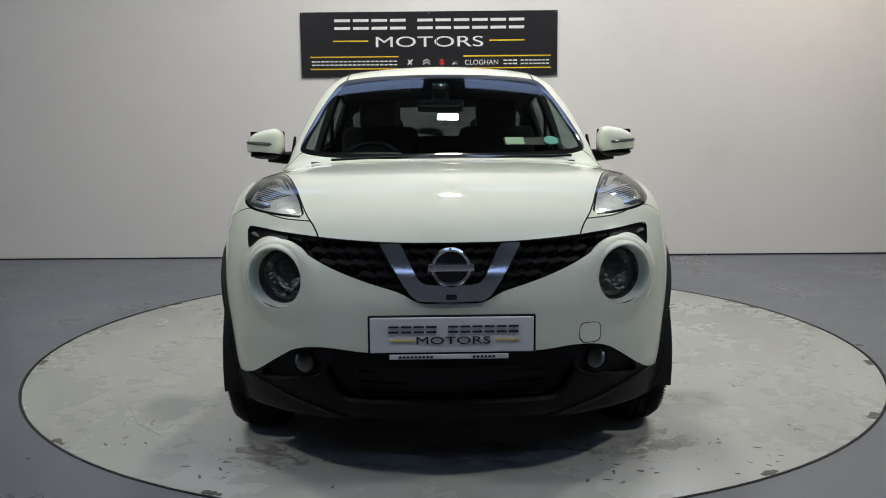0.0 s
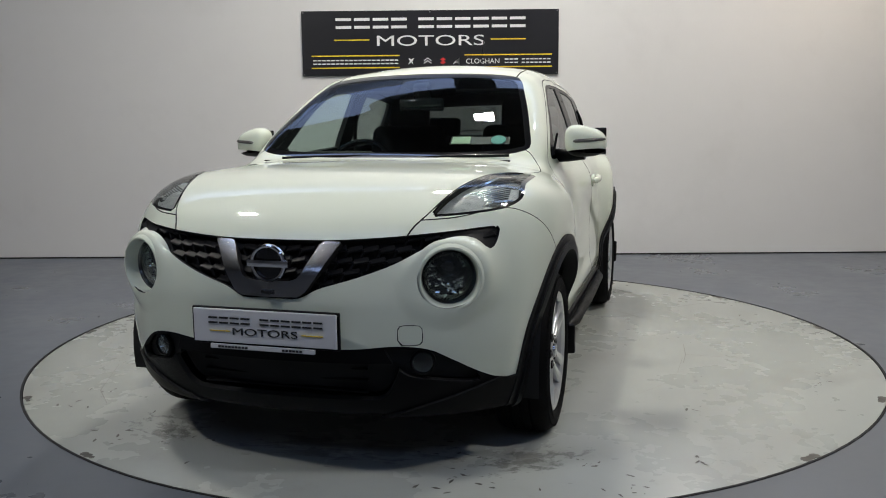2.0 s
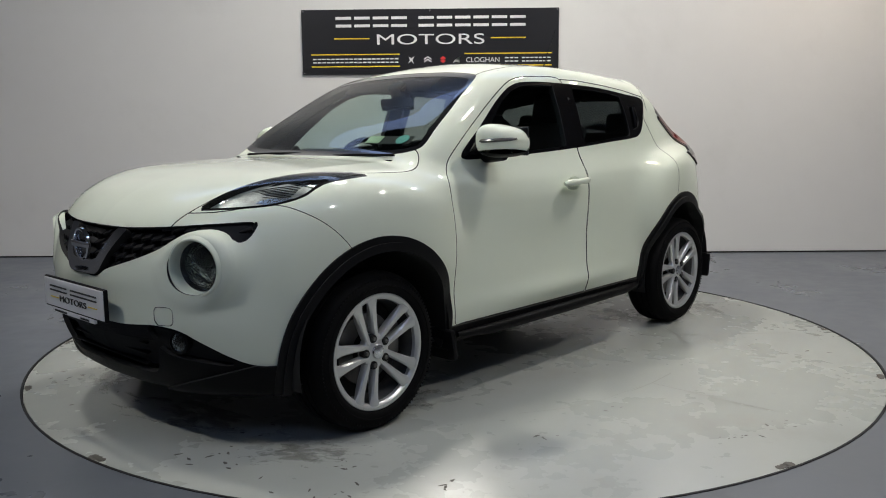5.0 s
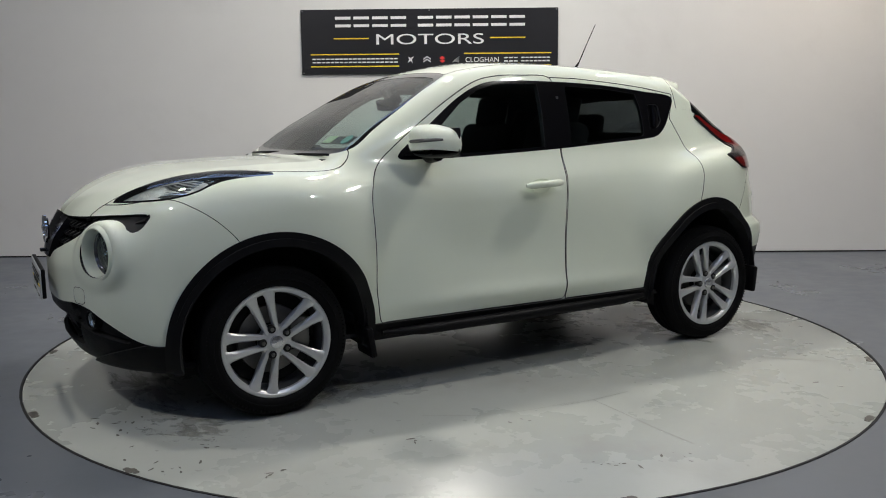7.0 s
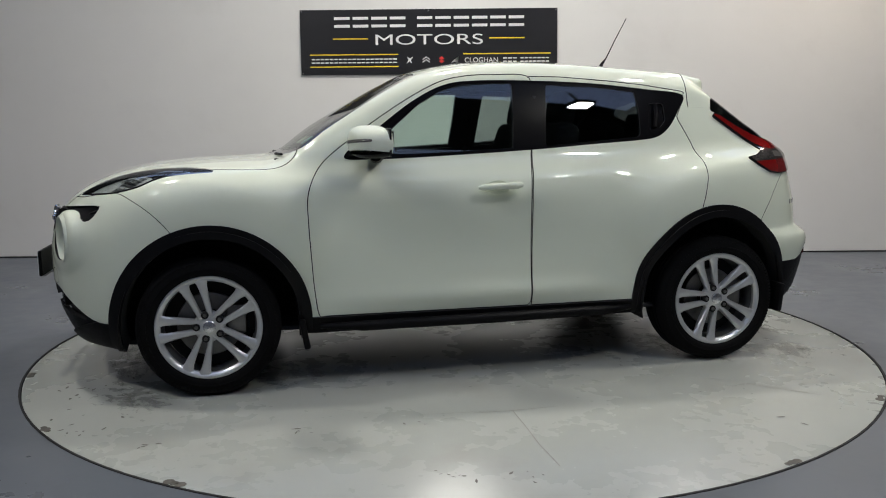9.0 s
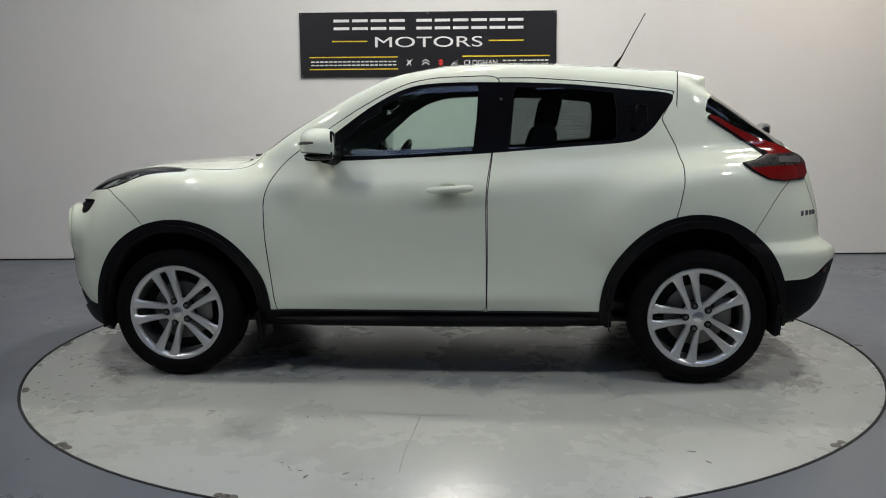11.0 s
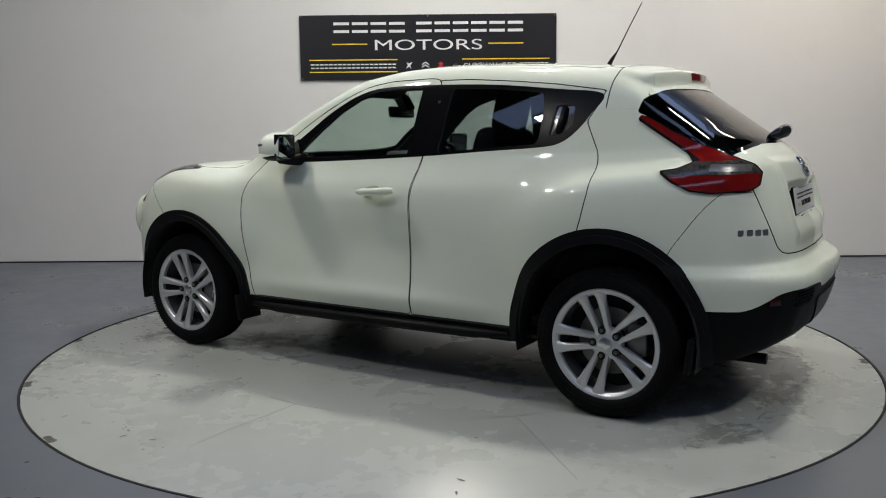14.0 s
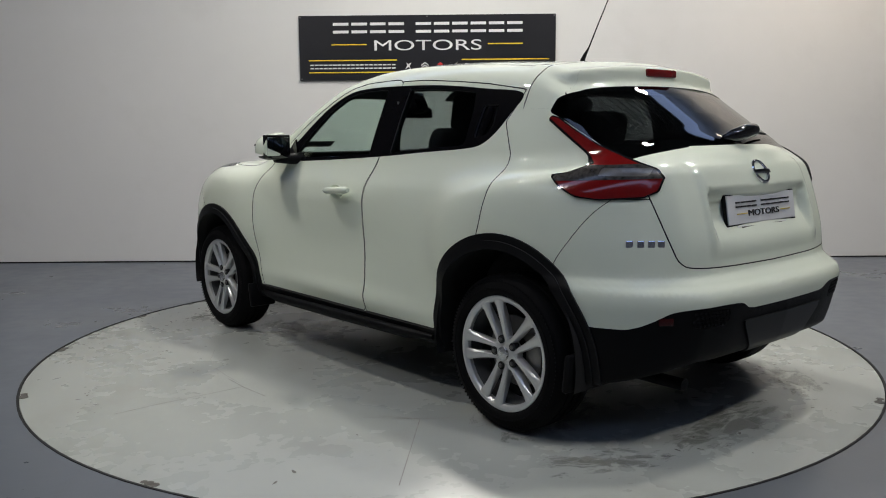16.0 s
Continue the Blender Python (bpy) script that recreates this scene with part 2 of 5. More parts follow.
def words(text, width, height, m, thick=0.002):
    """Lettering of the built-in font, fitted to a width and height, centred at m, as a bmesh."""
    cu = bpy.data.curves.new("words", "FONT")
    cu.body, cu.align_x, cu.extrude, cu.offset = text, "CENTER", 0.01, 0.0
    ob = new("words", cu)
    bpy.context.view_layer.update()
    me = ob.to_mesh()
    bm = bmesh.new()
    bm.from_mesh(me)
    ob.to_mesh_clear()
    bpy.data.objects.remove(ob)
    xs, ys = [v.co.x for v in bm.verts], [v.co.y for v in bm.verts]
    sx, sy = width / (max(xs) - min(xs)), height / (max(ys) - min(ys))
    cx, cy = (max(xs) + min(xs)) / 2, (max(ys) + min(ys)) / 2
    for v in bm.verts:
        v.co = m @ Vector(((v.co.x - cx) * sx, (v.co.y - cy) * sy, v.co.z * thick / 0.01))
    return bm


# ---- the place ----
def slab(name, size, at, material, label, category, bevel=0.0):
    ob = part(name, boxed(size, pose(*at), bevel), material, None, label, False)
    return tagged(ob, category=category, kind="structure")


def build_place():
    # floor with a round pit for the turntable
    bm = bmesh.new()
    n, R = 128, RADIUS + 0.012
    inner = [bm.verts.new((R * math.cos(2 * math.pi * k / n), R * math.sin(2 * math.pi * k / n), 0)) for k in range(n)]
    low = [bm.verts.new((v.co.x, v.co.y, -0.06)) for v in inner]
    X0, X1, Y0, Y1 = -9.0, 9.0, -10.0, 6.5
    outer = []
    for k in range(n):
        c, s = math.cos(2 * math.pi * k / n), math.sin(2 * math.pi * k / n)
        f = min((X1 if c > 0 else -X0) / max(abs(c), 1e-6), (Y1 if s > 0 else -Y0) / max(abs(s), 1e-6))
        outer.append(bm.verts.new((c * f, s * f, 0)))
    for k in range(n):
        j = (k + 1) % n
        bm.faces.new((inner[k], outer[k], outer[j], inner[j]))
        bm.faces.new((low[k], inner[k], inner[j], low[j]))
    bm.faces.new(low)
    for cx, cy in ((X0, Y0), (X1, Y0), (X1, Y1), (X0, Y1)):
        a = sorted(outer, key=lambda v: (v.co.x - cx) ** 2 + (v.co.y - cy) ** 2)
        on_x = next(v for v in a if abs(v.co.x - cx) < 1e-5)
        on_y = next(v for v in a if abs(v.co.y - cy) < 1e-5)
        if on_x is not on_y:
            bm.faces.new((on_x, on_y, bm.verts.new((cx, cy, 0))))
    bmesh.ops.recalc_face_normals(bm, faces=bm.faces)
    for f in bm.faces:
        if abs(f.normal.z) > 0.9 and f.normal.z < 0:
            f.normal_flip()
    tagged(part("floor", bm, FLOORPAINT, None, "smooth grey painted concrete showroom floor", False), category="floor", kind="structure")
    ring = lathe([(RADIUS + 0.002, -0.03), (RADIUS + 0.012, -0.03), (RADIUS + 0.012, 0.003), (RADIUS + 0.002, 0.003)], 128,
                 pose(0, 0, 0, 0, -90, 0), True)
    tagged(part("turntable_rim", ring, DARK, None, "thin black steel rim let into the floor"), category="rim", kind="structure")
    slab("wall_back", (9.6, 0.15, CEILING), (0.35, WALL_Y + 0.075, CEILING / 2), WALLPAINT, "plain white painted partition wall", "wall")
    # unseen walls added round the room, kept dark to deepen the shadows
    slab("wall_rear", (18.3, 0.15, CEILING), (0, -10.075, CEILING / 2), UNSEENWALL, "unseen plain grey wall, added to hold back light", "wall")
    slab("wall_west", (0.15, 16.5, CEILING), (-9.075, -1.75, CEILING / 2), UNSEENWALL, "unseen plain grey wall, added to hold back light", "wall")
    slab("wall_east", (0.15, 16.5, CEILING), (9.075, -1.75, CEILING / 2), UNSEENWALL, "unseen plain grey wall, added to hold back light", "wall")
    slab("wall_far", (18.3, 0.15, CEILING), (0, 6.575, CEILING / 2), UNSEENWALL, "unseen plain grey wall, added to hold back light", "wall")
    slab("trim", (9.6, 0.012, 0.012), (0.35, WALL_Y - 0.006, 0.006), DARK, "dark joint along the foot of the wall", "trim")
    # roof of corrugated sheets, with translucent sheets let in
    bm = bmesh.new()
    ys = np.arange(-10.0, 6.51, 0.1)
    for a, b in zip(ys, ys[1:]):
        z = CEILING + (0.04 if int(round(a / 0.1)) % 2 else 0.0)
        box(bm, (18.2, b - a, 0.04), pose(0, (a + b) / 2, z + 0.03))
    tagged(part("ceiling", bm, ROOFSHEET, None, "dark corrugated steel roof", False), category="ceiling", kind="structure")
    for x, y, long, wide in SKYLIGHTS:
        ob = part("skylight", boxed((long, wide, 0.01), pose(x, y, CEILING - 0.012)), DAYSHEET, None, "translucent roof sheet letting in daylight", False)
        tagged(ob, category="skylight", kind="structure")
    lamp = thing("flood_light", "square white ceiling flood light, switched on", "ceiling light", "ceiling lights")
    part("housing", boxed((0.32, 0.36, 0.06), pose(0, 0, 0.04), 0.01), BLACK, lamp)
    part("panel", boxed((0.24, 0.28, 0.008), pose(0, 0, 0.004)), LED, lamp, "glowing white panel")
    part("hanger", boxed((0.03, 0.03, 0.52), pose(0, 0, 0.33)), STEEL, lamp)
    lamp.location = (*FLOODS[0][:2], CEILING - 0.6)
    for x, y, _ in FLOODS[1:]:
        copy_thing(lamp, pose(x, y, CEILING - 0.6))


def bars(parent, x0, x1, z, h, y, count, material, gaps=0.25, name="lettering"):
    """A row of plain bars standing for lettering, an upper and a lower one for each letter."""
    w = (x1 - x0) / count
    for k in range(count):
        for dz in (-0.37, 0.37):
            part(name, boxed((w * (1 - gaps), 0.004, h * 0.27), pose(x0 + w * (k + 0.5), y, z + dz * h)), material, parent, "", False)


def build_sign():
    sign = thing("wall_sign", "black dealer sign with white and yellow print on the wall", "sign")
    y = WALL_Y - 0.012
    part("board", boxed((2.39, 0.016, 0.592), pose(-0.19, y, 2.008), 0.002), BOARD, sign, "", False)
    f = y - 0.010
    bars(sign, -1.08, -0.39, 2.19, 0.095, f, 4, WHITE, 0.16)
    bars(sign, -0.31, 0.71, 2.19, 0.095, f, 6, WHITE, 0.16)
    part("lettering", words("MOTORS", 1.0, 0.095, pose(-0.185, f + 0.002, 2.03, 90, 0, 0)), WHITE, sign, "white word", False)
    for a, b, z in ((-1.083, -0.755, 2.039), (0.374, 0.70, 2.037), (-1.30, -0.475, 1.895), (-1.30, -0.475, 1.785), (0.13, 0.945, 1.895), (0.13, 0.945, 1.785)):
        part("line", boxed((b - a, 0.004, 0.011), pose((a + b) / 2, f, z)), YELLOW, sign, "", False)
    bars(sign, -1.29, -0.485, 1.838, 0.042, f, 19, WHITE, 0.22)
    part("lettering", words("CLOGHAN", 0.31, 0.045, pose(0.30, f + 0.002, 1.838, 90, 0, 0)), WHITE, sign, "white word", False)
    bars(sign, 0.50, 0.635, 1.838, 0.042, f, 3, WHITE, 0.22)
    bars(sign, 0.66, 0.935, 1.838, 0.042, f, 7, WHITE, 0.22)
    # four small emblems as plain shapes
    part("emblem", prism([(-.03, -.03), (0, -.01), (.02, -.035), (.01, .0), (.03, .03), (0, .015), (-.025, .03), (-.012, 0)], .004, pose(-.367, f, 1.842, 90)), WHITE, sign, "", False)
    for dz in (0.012, -0.012):
        part("emblem", prism([(-.035, -.012), (0, .012), (.035, -.012), (.035, -.002), (0, .022), (-.035, -.002)], .004, pose(-.214, f, 1.84 + dz, 90)), WHITE, sign, "", False)
    part("emblem", prism([(-.028, .01), (0, .032), (.028, .01), (.0, .0), (.028, -.012), (0, -.032), (-.028, -.012), (0, 0)], .004, pose(-.071, f, 1.842, 90)), RED, sign, "", False)
    part("emblem", prism([(-.035, .03), (-.01, 0), (-.035, -.03), (-.01, -.02), (.035, .03), (.005, .0), (.03, -.03), (0, -.012)], .004, pose(.054, f, 1.842, 90)), WHITE, sign, "", False)
    for x in (-1.37, -0.19, 0.99):
        for z in (2.29, 1.725):
            part("screw", cyl(bmesh.new(), 0.008, 0.006, pose(x, f, z, 90), 10), STEEL, sign)


def build_turntable():
    disc = thing("turntable", "round white painted car turntable with scuffs", "turntable")
    bm = lathe([(0.001, -0.05), (RADIUS - 0.004, -0.05), (RADIUS - 0.001, -0.047), (RADIUS - 0.001, -0.001), (RADIUS - 0.003, 0.0), (0.001, 0.0)], 160,
               pose(0, 0, 0, 0, -90, 0))
    part("platform", bm, DISCPAINT, disc)
    rng = random.Random(5)

    def strip(points, w, name="scratch", material=CRACK):
        bm2 = bmesh.new()
        last = None
        for k, (x, y) in enumerate(points):
            x2, y2 = points[min(k + 1, len(points) - 1)]
            x1, y1 = points[max(k - 1, 0)]
            d = Vector((x2 - x1, y2 - y1)).normalized() * w / 2
            a, b = bm2.verts.new((x - d.y, y + d.x, 0.0012)), bm2.verts.new((x + d.y, y - d.x, 0.0012))
            if last:
                bm2.faces.new((last[0], last[1], b, a))
            last = a, b
        bmesh.ops.recalc_face_normals(bm2, faces=bm2.faces)
        part(name, bm2, material, disc, "", False)

    strip([(1.30, -0.03), (1.5, -0.035), (1.7, -0.045), (1.91, -0.04)], 0.004)
    strip([(1.29, -0.20), (1.30, -0.03), (1.29, 0.18)], 0.004)
    strip([(0.95, 0.90), (1.18, 1.13), (1.43, 1.38)], 0.004)
    strip([(1.12, 0.72), (0.95, 0.90), (0.80, 1.0)], 0.003)
    strip([(0.77, 1.06), (0.93, 0.92), (1.06, 0.75)], 0.003)
    strip([(1.09, -0.78), (1.2, -0.6), (1.26, -0.39), (1.285, -0.1)], 0.002)
    strip([(-1.55, -0.95), (-1.35, -1.35), (-1.2, -1.5)], 0.003)
    # scuffs: small ragged smears in clusters
    spots = [(0.57, -1.9, .12, 14), (0.93, -1.65, .06, 8), (1.13, -1.86, .08, 8), (-1.31, -1.42, .12, 12), (0.36, -1.62, .12, 9),
             (1.34, -1.51, .05, 5), (1.96, -0.14, .08, 5), (1.87, -0.44, .06, 7), (1.34, -0.45, .04, 5), (1.34, -0.94, .04, 4),
             (-0.94, 1.52, .22, 16), (-0.4, 1.7, .2, 10), (0.3, 1.9, .2, 7), (-1.5, 0.9, .3, 10), (-1.7, -0.4, .3, 9), (-0.7, -1.75, .3, 16),
             (1.6, 0.9, .3, 6), (0.9, -1.95, .3, 9), (-1.0, -1.9, .15, 8)]
    for x, y, spread, count in spots:
        bm2 = bmesh.new()
        for _ in range(count):
            cx, cy, r = rng.gauss(x, spread * 0.6), rng.gauss(y, spread * 0.6), rng.uniform(0.004, 0.013)
            if math.hypot(cx, cy) > RADIUS - 0.05:
                continue
            a0, long = rng.uniform(0, 3.14), rng.uniform(0.8, 2.0)
            ring = []
            for i in range(9):
                a = 2 * math.pi * i / 9
                p = Vector((math.cos(a) * r * long * rng.uniform(0.5, 1.2), math.sin(a) * r * 0.55 * rng.uniform(0.5, 1.2)))
                ring.append(bm2.verts.new((cx + p.x * math.cos(a0) - p.y * math.sin(a0), cy + p.x * math.sin(a0) + p.y * math.cos(a0), 0.001)))
            bm2.faces.new(ring)
        if bm2.faces:
            tagged(part("scuff", bm2, GRIME, disc, "", False), kind="stuff")
        else:
            bm2.free()
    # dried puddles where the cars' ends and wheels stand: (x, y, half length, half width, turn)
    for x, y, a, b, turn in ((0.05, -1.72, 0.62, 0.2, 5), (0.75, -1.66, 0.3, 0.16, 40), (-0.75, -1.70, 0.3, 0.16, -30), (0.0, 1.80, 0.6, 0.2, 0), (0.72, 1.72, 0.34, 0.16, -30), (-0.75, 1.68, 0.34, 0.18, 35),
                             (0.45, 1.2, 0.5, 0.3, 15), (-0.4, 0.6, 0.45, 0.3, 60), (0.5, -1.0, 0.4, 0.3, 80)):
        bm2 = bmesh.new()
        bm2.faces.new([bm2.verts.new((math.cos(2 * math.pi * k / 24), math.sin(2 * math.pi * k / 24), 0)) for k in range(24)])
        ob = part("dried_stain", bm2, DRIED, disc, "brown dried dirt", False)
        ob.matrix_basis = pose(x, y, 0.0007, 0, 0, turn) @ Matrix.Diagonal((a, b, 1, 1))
    # worn notches along the edge
    for a in (0.35, 0.8, 1.9, 2.6, 3.3, 3.9, 4.3, 4.8, 5.2, 5.6, 6.0):
        bm2 = bmesh.new()
        for i in range(3):
            b = a + 0.012 * i
            cyl(bm2, rng.uniform(0.01, 0.022), 0.002, pose((RADIUS - 0.02) * math.cos(b), (RADIUS - 0.02) * math.sin(b), 0.0008), 7)
        tagged(part("chip", bm2, GRIME, disc, "", False), kind="stuff")
    return disc


# ---- the car: a smooth solid given by its profiles, cut into panels ----
# car space: x to its left side, y towards its tail, z up; the front axle at y = -1.30, the rear one at 1.23
FRONT_AXLE, REAR_AXLE, HUB_Z = -1.30, 1.23, 0.322


def spline(*pairs):
    xs, ys = np.array(pairs, float).T
    d = np.diff(ys) / np.diff(xs)
    m = np.r_[d[0], np.where(d[:-1] * d[1:] > 0, 2 * d[:-1] * d[1:] / (d[:-1] + d[1:] + 1e-12), 0), d[-1]]

    def f(x):
        x = np.clip(x, xs[0], xs[-1])
        k = np.clip(np.searchsorted(xs, x) - 1, 0, len(xs) - 2)
        h = xs[k + 1] - xs[k]
        t = (x - xs[k]) / h
        return (ys[k] * (1 + 2 * t) * (1 - t) ** 2 + m[k] * h * t * (1 - t) ** 2
                + ys[k + 1] * t * t * (3 - 2 * t) + m[k + 1] * h * t * t * (t - 1))
    return f


def smax(a, b, k):
    h = np.maximum(k - np.abs(a - b), 0) / k
    return np.maximum(a, b) + h * h * k / 4


def smin(a, b, k):
    return -smax(-a, -b, k)


NOSE = spline((0.15, -1.86), (0.22, -1.99), (0.30, -2.04), (0.40, -2.075), (0.52, -2.09), (0.62, -2.09), (0.72, -2.075), (0.82, -2.035), (0.9, -1.98), (1.0, -1.85), (1.1, -1.6))
SWEEP = spline((0, 0), (0.2, 0.012), (0.4, 0.055), (0.55, 0.12), (0.65, 0.195), (0.73, 0.275), (0.80, 0.375), (0.86, 0.55), (0.92, 0.85))
BONNET = spline((-2.2, 0.70), (-2.06, 0.815), (-1.98, 0.898), (-1.86, 0.966), (-1.72, 1.013), (-1.55, 1.045), (-1.4, 1.058), (-1.14, 1.07), (-0.9, 1.075),
                (0.0, 1.10), (0.7, 1.12), (1.2, 1.13), (1.6, 1.125), (2.2, 1.10))
SIDE = spline((0.15, 0.74), (0.25, 0.785), (0.34, 0.806), (0.5, 0.816), (0.7, 0.820), (0.85, 0.822), (0.95, 0.816), (1.03, 0.794), (1.1, 0.760), (1.2, 0.70))
TAIL = spline((0.15, 1.78), (0.25, 1.89), (0.40, 1.955), (0.52, 1.985), (0.585, 1.997), (0.62, 1.988), (0.65, 1.948), (0.68, 1.916), (0.78, 1.905), (0.9, 1.875), (1.04, 1.825), (1.12, 1.77), (1.17, 1.71))
TAILSWEEP = spline((0, 0), (0.3, 0.010), (0.5, 0.040), (0.6, 0.092), (0.66, 0.142), (0.72, 0.212), (0.80, 0.375), (0.87, 0.66), (0.95, 1.1))
ROOF = spline((-1.3, 0.86), (-0.96, 1.085), (-0.77, 1.227), (-0.61, 1.321), (-0.40, 1.437), (-0.26, 1.50), (-0.12, 1.535), (0.03, 1.557), (0.29, 1.567), (0.56, 1.56),
              (0.84, 1.543), (1.16, 1.515), (1.41, 1.475), (1.6, 1.43))
CROWN = spline((-1.0, 0.085), (-0.4, 0.10), (0.0, 0.15), (1.6, 0.16))
CABIN = spline((0.9, 0.775), (1.08, 0.732), (1.2, 0.695), (1.3, 0.66), (1.4, 0.62), (1.5, 0.575), (1.6, 0.53))
BACK = spline((0.9, 1.89), (1.1, 1.79), (1.16, 1.73), (1.23, 1.628), (1.3, 1.528), (1.36, 1.443), (1.42, 1.36), (1.5, 1.29), (1.6, 1.25))
BELLY = spline((-2.2, 0.22), (-1.6, 0.215), (-0.95, 0.25), (0.9, 0.262), (1.65, 0.26), (1.8, 0.30), (1.95, 0.365), (2.2, 0.40))
TAPER = spline((-1.0, 0.03), (-0.3, 0.0), (0.6, 0.0), (1.1, 0.02), (1.5, 0.085))


def slope(f, x):
    return (f(x + 0.01) - f(x - 0.01)) / 0.02


def solid(p):
    """Signed distance, about, to the car's closed outer form."""
    x, y, z = np.abs(p[:, 0]), p[:, 1], p[:, 2]
    bulge = (0.060 * np.exp(-(((y + 1.27) / 0.48) ** 2 + ((z - 0.72) / 0.30) ** 2) ** 3) + 0.070 * np.exp(-(((y - 1.26) / 0.50) ** 2 + ((z - 0.74) / 0.31) ** 2) ** 3)
             - 0.016 * np.exp(-((y + 0.1) / 0.5) ** 2 - ((z - 0.64) / 0.13) ** 2) + 0.017 * np.exp(-((y - 0.0) / 0.7) ** 2 - ((z - 0.41) / 0.05) ** 2)
             - 0.020 * np.exp(-((y + 0.66) / 0.20) ** 2 - ((z - 0.84) / 0.18) ** 2) - 0.012 * np.exp(-((y - 0.62) / 0.22) ** 2 - ((z - 0.95) / 0.14) ** 2))
    side = x - SIDE(z) - bulge
    top = (z - BONNET(y) + 0.045 * x * x + 0.10 * np.maximum(x - 0.55, 0) * np.exp(-((y + 1.0) / 0.5) ** 2)) / np.sqrt(1 + slope(BONNET, y) ** 2)
    nose = (NOSE(z) + SWEEP(x) - y) / np.sqrt(1 + slope(SWEEP, x) ** 2 + slope(NOSE, z) ** 2)
    tail = (y - TAIL(z) + TAILSWEEP(x)) / np.sqrt(1 + slope(TAILSWEEP, x) ** 2 + slope(TAIL, z) ** 2)
    # raised panel with the emblem, and under its lip the recess for the rear plate
    ramp = lambda v, lo, hi: np.clip((v - lo) / (hi - lo), 0, 1) ** 2 * (3 - 2 * np.clip((v - lo) / (hi - lo), 0, 1))
    tail = tail - 0.012 * ramp(-x, -0.42, -0.38) * ramp(-z, -1.105, -1.07) * ramp(z, 0.72, 0.80) * (y > 0)
    tail = tail + 0.046 * ramp(-x, -0.39, -0.34) * ramp(-z, -0.992, -0.948) * ramp(z, 0.735, 0.90) * (y > 0)
    low = smax(smax(side, top, 0.20 - 0.08 * np.exp(-((y + 1.1) / 0.4) ** 2)), smax(nose, tail, 0.05), 0.07)
    # raised eyes of the round lamps
    eye = smax(np.hypot(x - 0.585, (z - 0.715)) - 0.128, np.abs(y + 1.84 - 0.40 * (x - 0.585)) - 0.105, 0.035)
    low = smin(low, eye, 0.05)
    low = smax(low, BELLY(y) - z, 0.03)
    roof = (z - ROOF(y) + CROWN(y) * x * x) / np.sqrt(1 + slope(ROOF, y) ** 2)
    wall = x - CABIN(z) + TAPER(y)
    back = (y - BACK(z) + 0.40 * x * x) / np.sqrt(1 + slope(BACK, z) ** 2)
    cabin = smax(smax(roof, wall, 0.09), back, 0.05)
    cabin = smax(smax(cabin, 0.95 - z, 0.02), -1.12 - y, 0.02)
    spoiler = smax(smax(np.abs(z - (ROOF(y) - CROWN(y) * x * x) + 0.028) - 0.026, np.abs(y - 1.255 + 0.25 * x * x) - 0.105, 0.02), x - 0.52, 0.05)
    cabin = smin(cabin, spoiler, 0.03)
    return smin(low, cabin, 0.045)


def gradient(p, e=0.002):
    g = np.stack([(solid(p + e * a) - solid(p - e * a)) for a in np.eye(3)], 1) / (2 * e)
    return g


def skin(step=0.018):
    """Triangles over the solid's surface: surface nets, then drawn onto the surface."""
    ax = np.arange(-0.99, 0.991, step), np.arange(-2.26, 2.2, step), np.arange(0.13, 1.64, step)
    shape = tuple(len(a) for a in ax)
    g = np.stack(np.meshgrid(*ax, indexing="ij"), -1).reshape(-1, 3)
    f = solid(g).reshape(shape)
    inside = f < 0
    n = tuple(s - 1 for s in shape)
    corner = [(i, j, k) for i in (0, 1) for j in (0, 1) for k in (0, 1)]
    cnt = sum(inside[i:i + n[0], j:j + n[1], k:k + n[2]].astype(int) for i, j, k in corner)
    active = (cnt > 0) & (cnt < 8)
    idx = np.full(n, -1)
    idx[active] = np.arange(active.sum())
    cell = np.argwhere(active)
    v = np.stack([ax[a][cell[:, a]] + step / 2 for a in range(3)], 1)
    for _ in range(6):
        gr = gradient(v)
        d = solid(v) / np.maximum((gr ** 2).sum(1), 0.05)
        v = v - np.clip(d, -step, step)[:, None] * gr * 0.9
    quads = []
    for a in range(3):
        b, c = (a + 1) % 3, (a + 2) % 3
        lo, hi = [slice(None)] * 3, [slice(None)] * 3
        lo[a], hi[a] = slice(0, -1), slice(1, None)
        s0, s1 = inside[tuple(lo)], inside[tuple(hi)]
        for flip, e in ((False, np.argwhere(s0 & ~s1)), (True, np.argwhere(~s0 & s1))):
            ok = (e[:, b] > 0) & (e[:, c] > 0) & (e[:, b] < n[b]) & (e[:, c] < n[c])
            e = e[ok]
            q = []
            for db, dc in ((-1, -1), (0, -1), (0, 0), (-1, 0)):
                o = e.copy()
                o[:, b] += db
                o[:, c] += dc
                q.append(idx[o[:, 0], o[:, 1], o[:, 2]])
            q = np.stack(q, 1)
            quads.append(q[:, ::-1] if flip else q)
    q = np.concatenate(quads)
    return v, np.concatenate([q[:, [0, 1, 2]], q[:, [0, 2, 3]]])


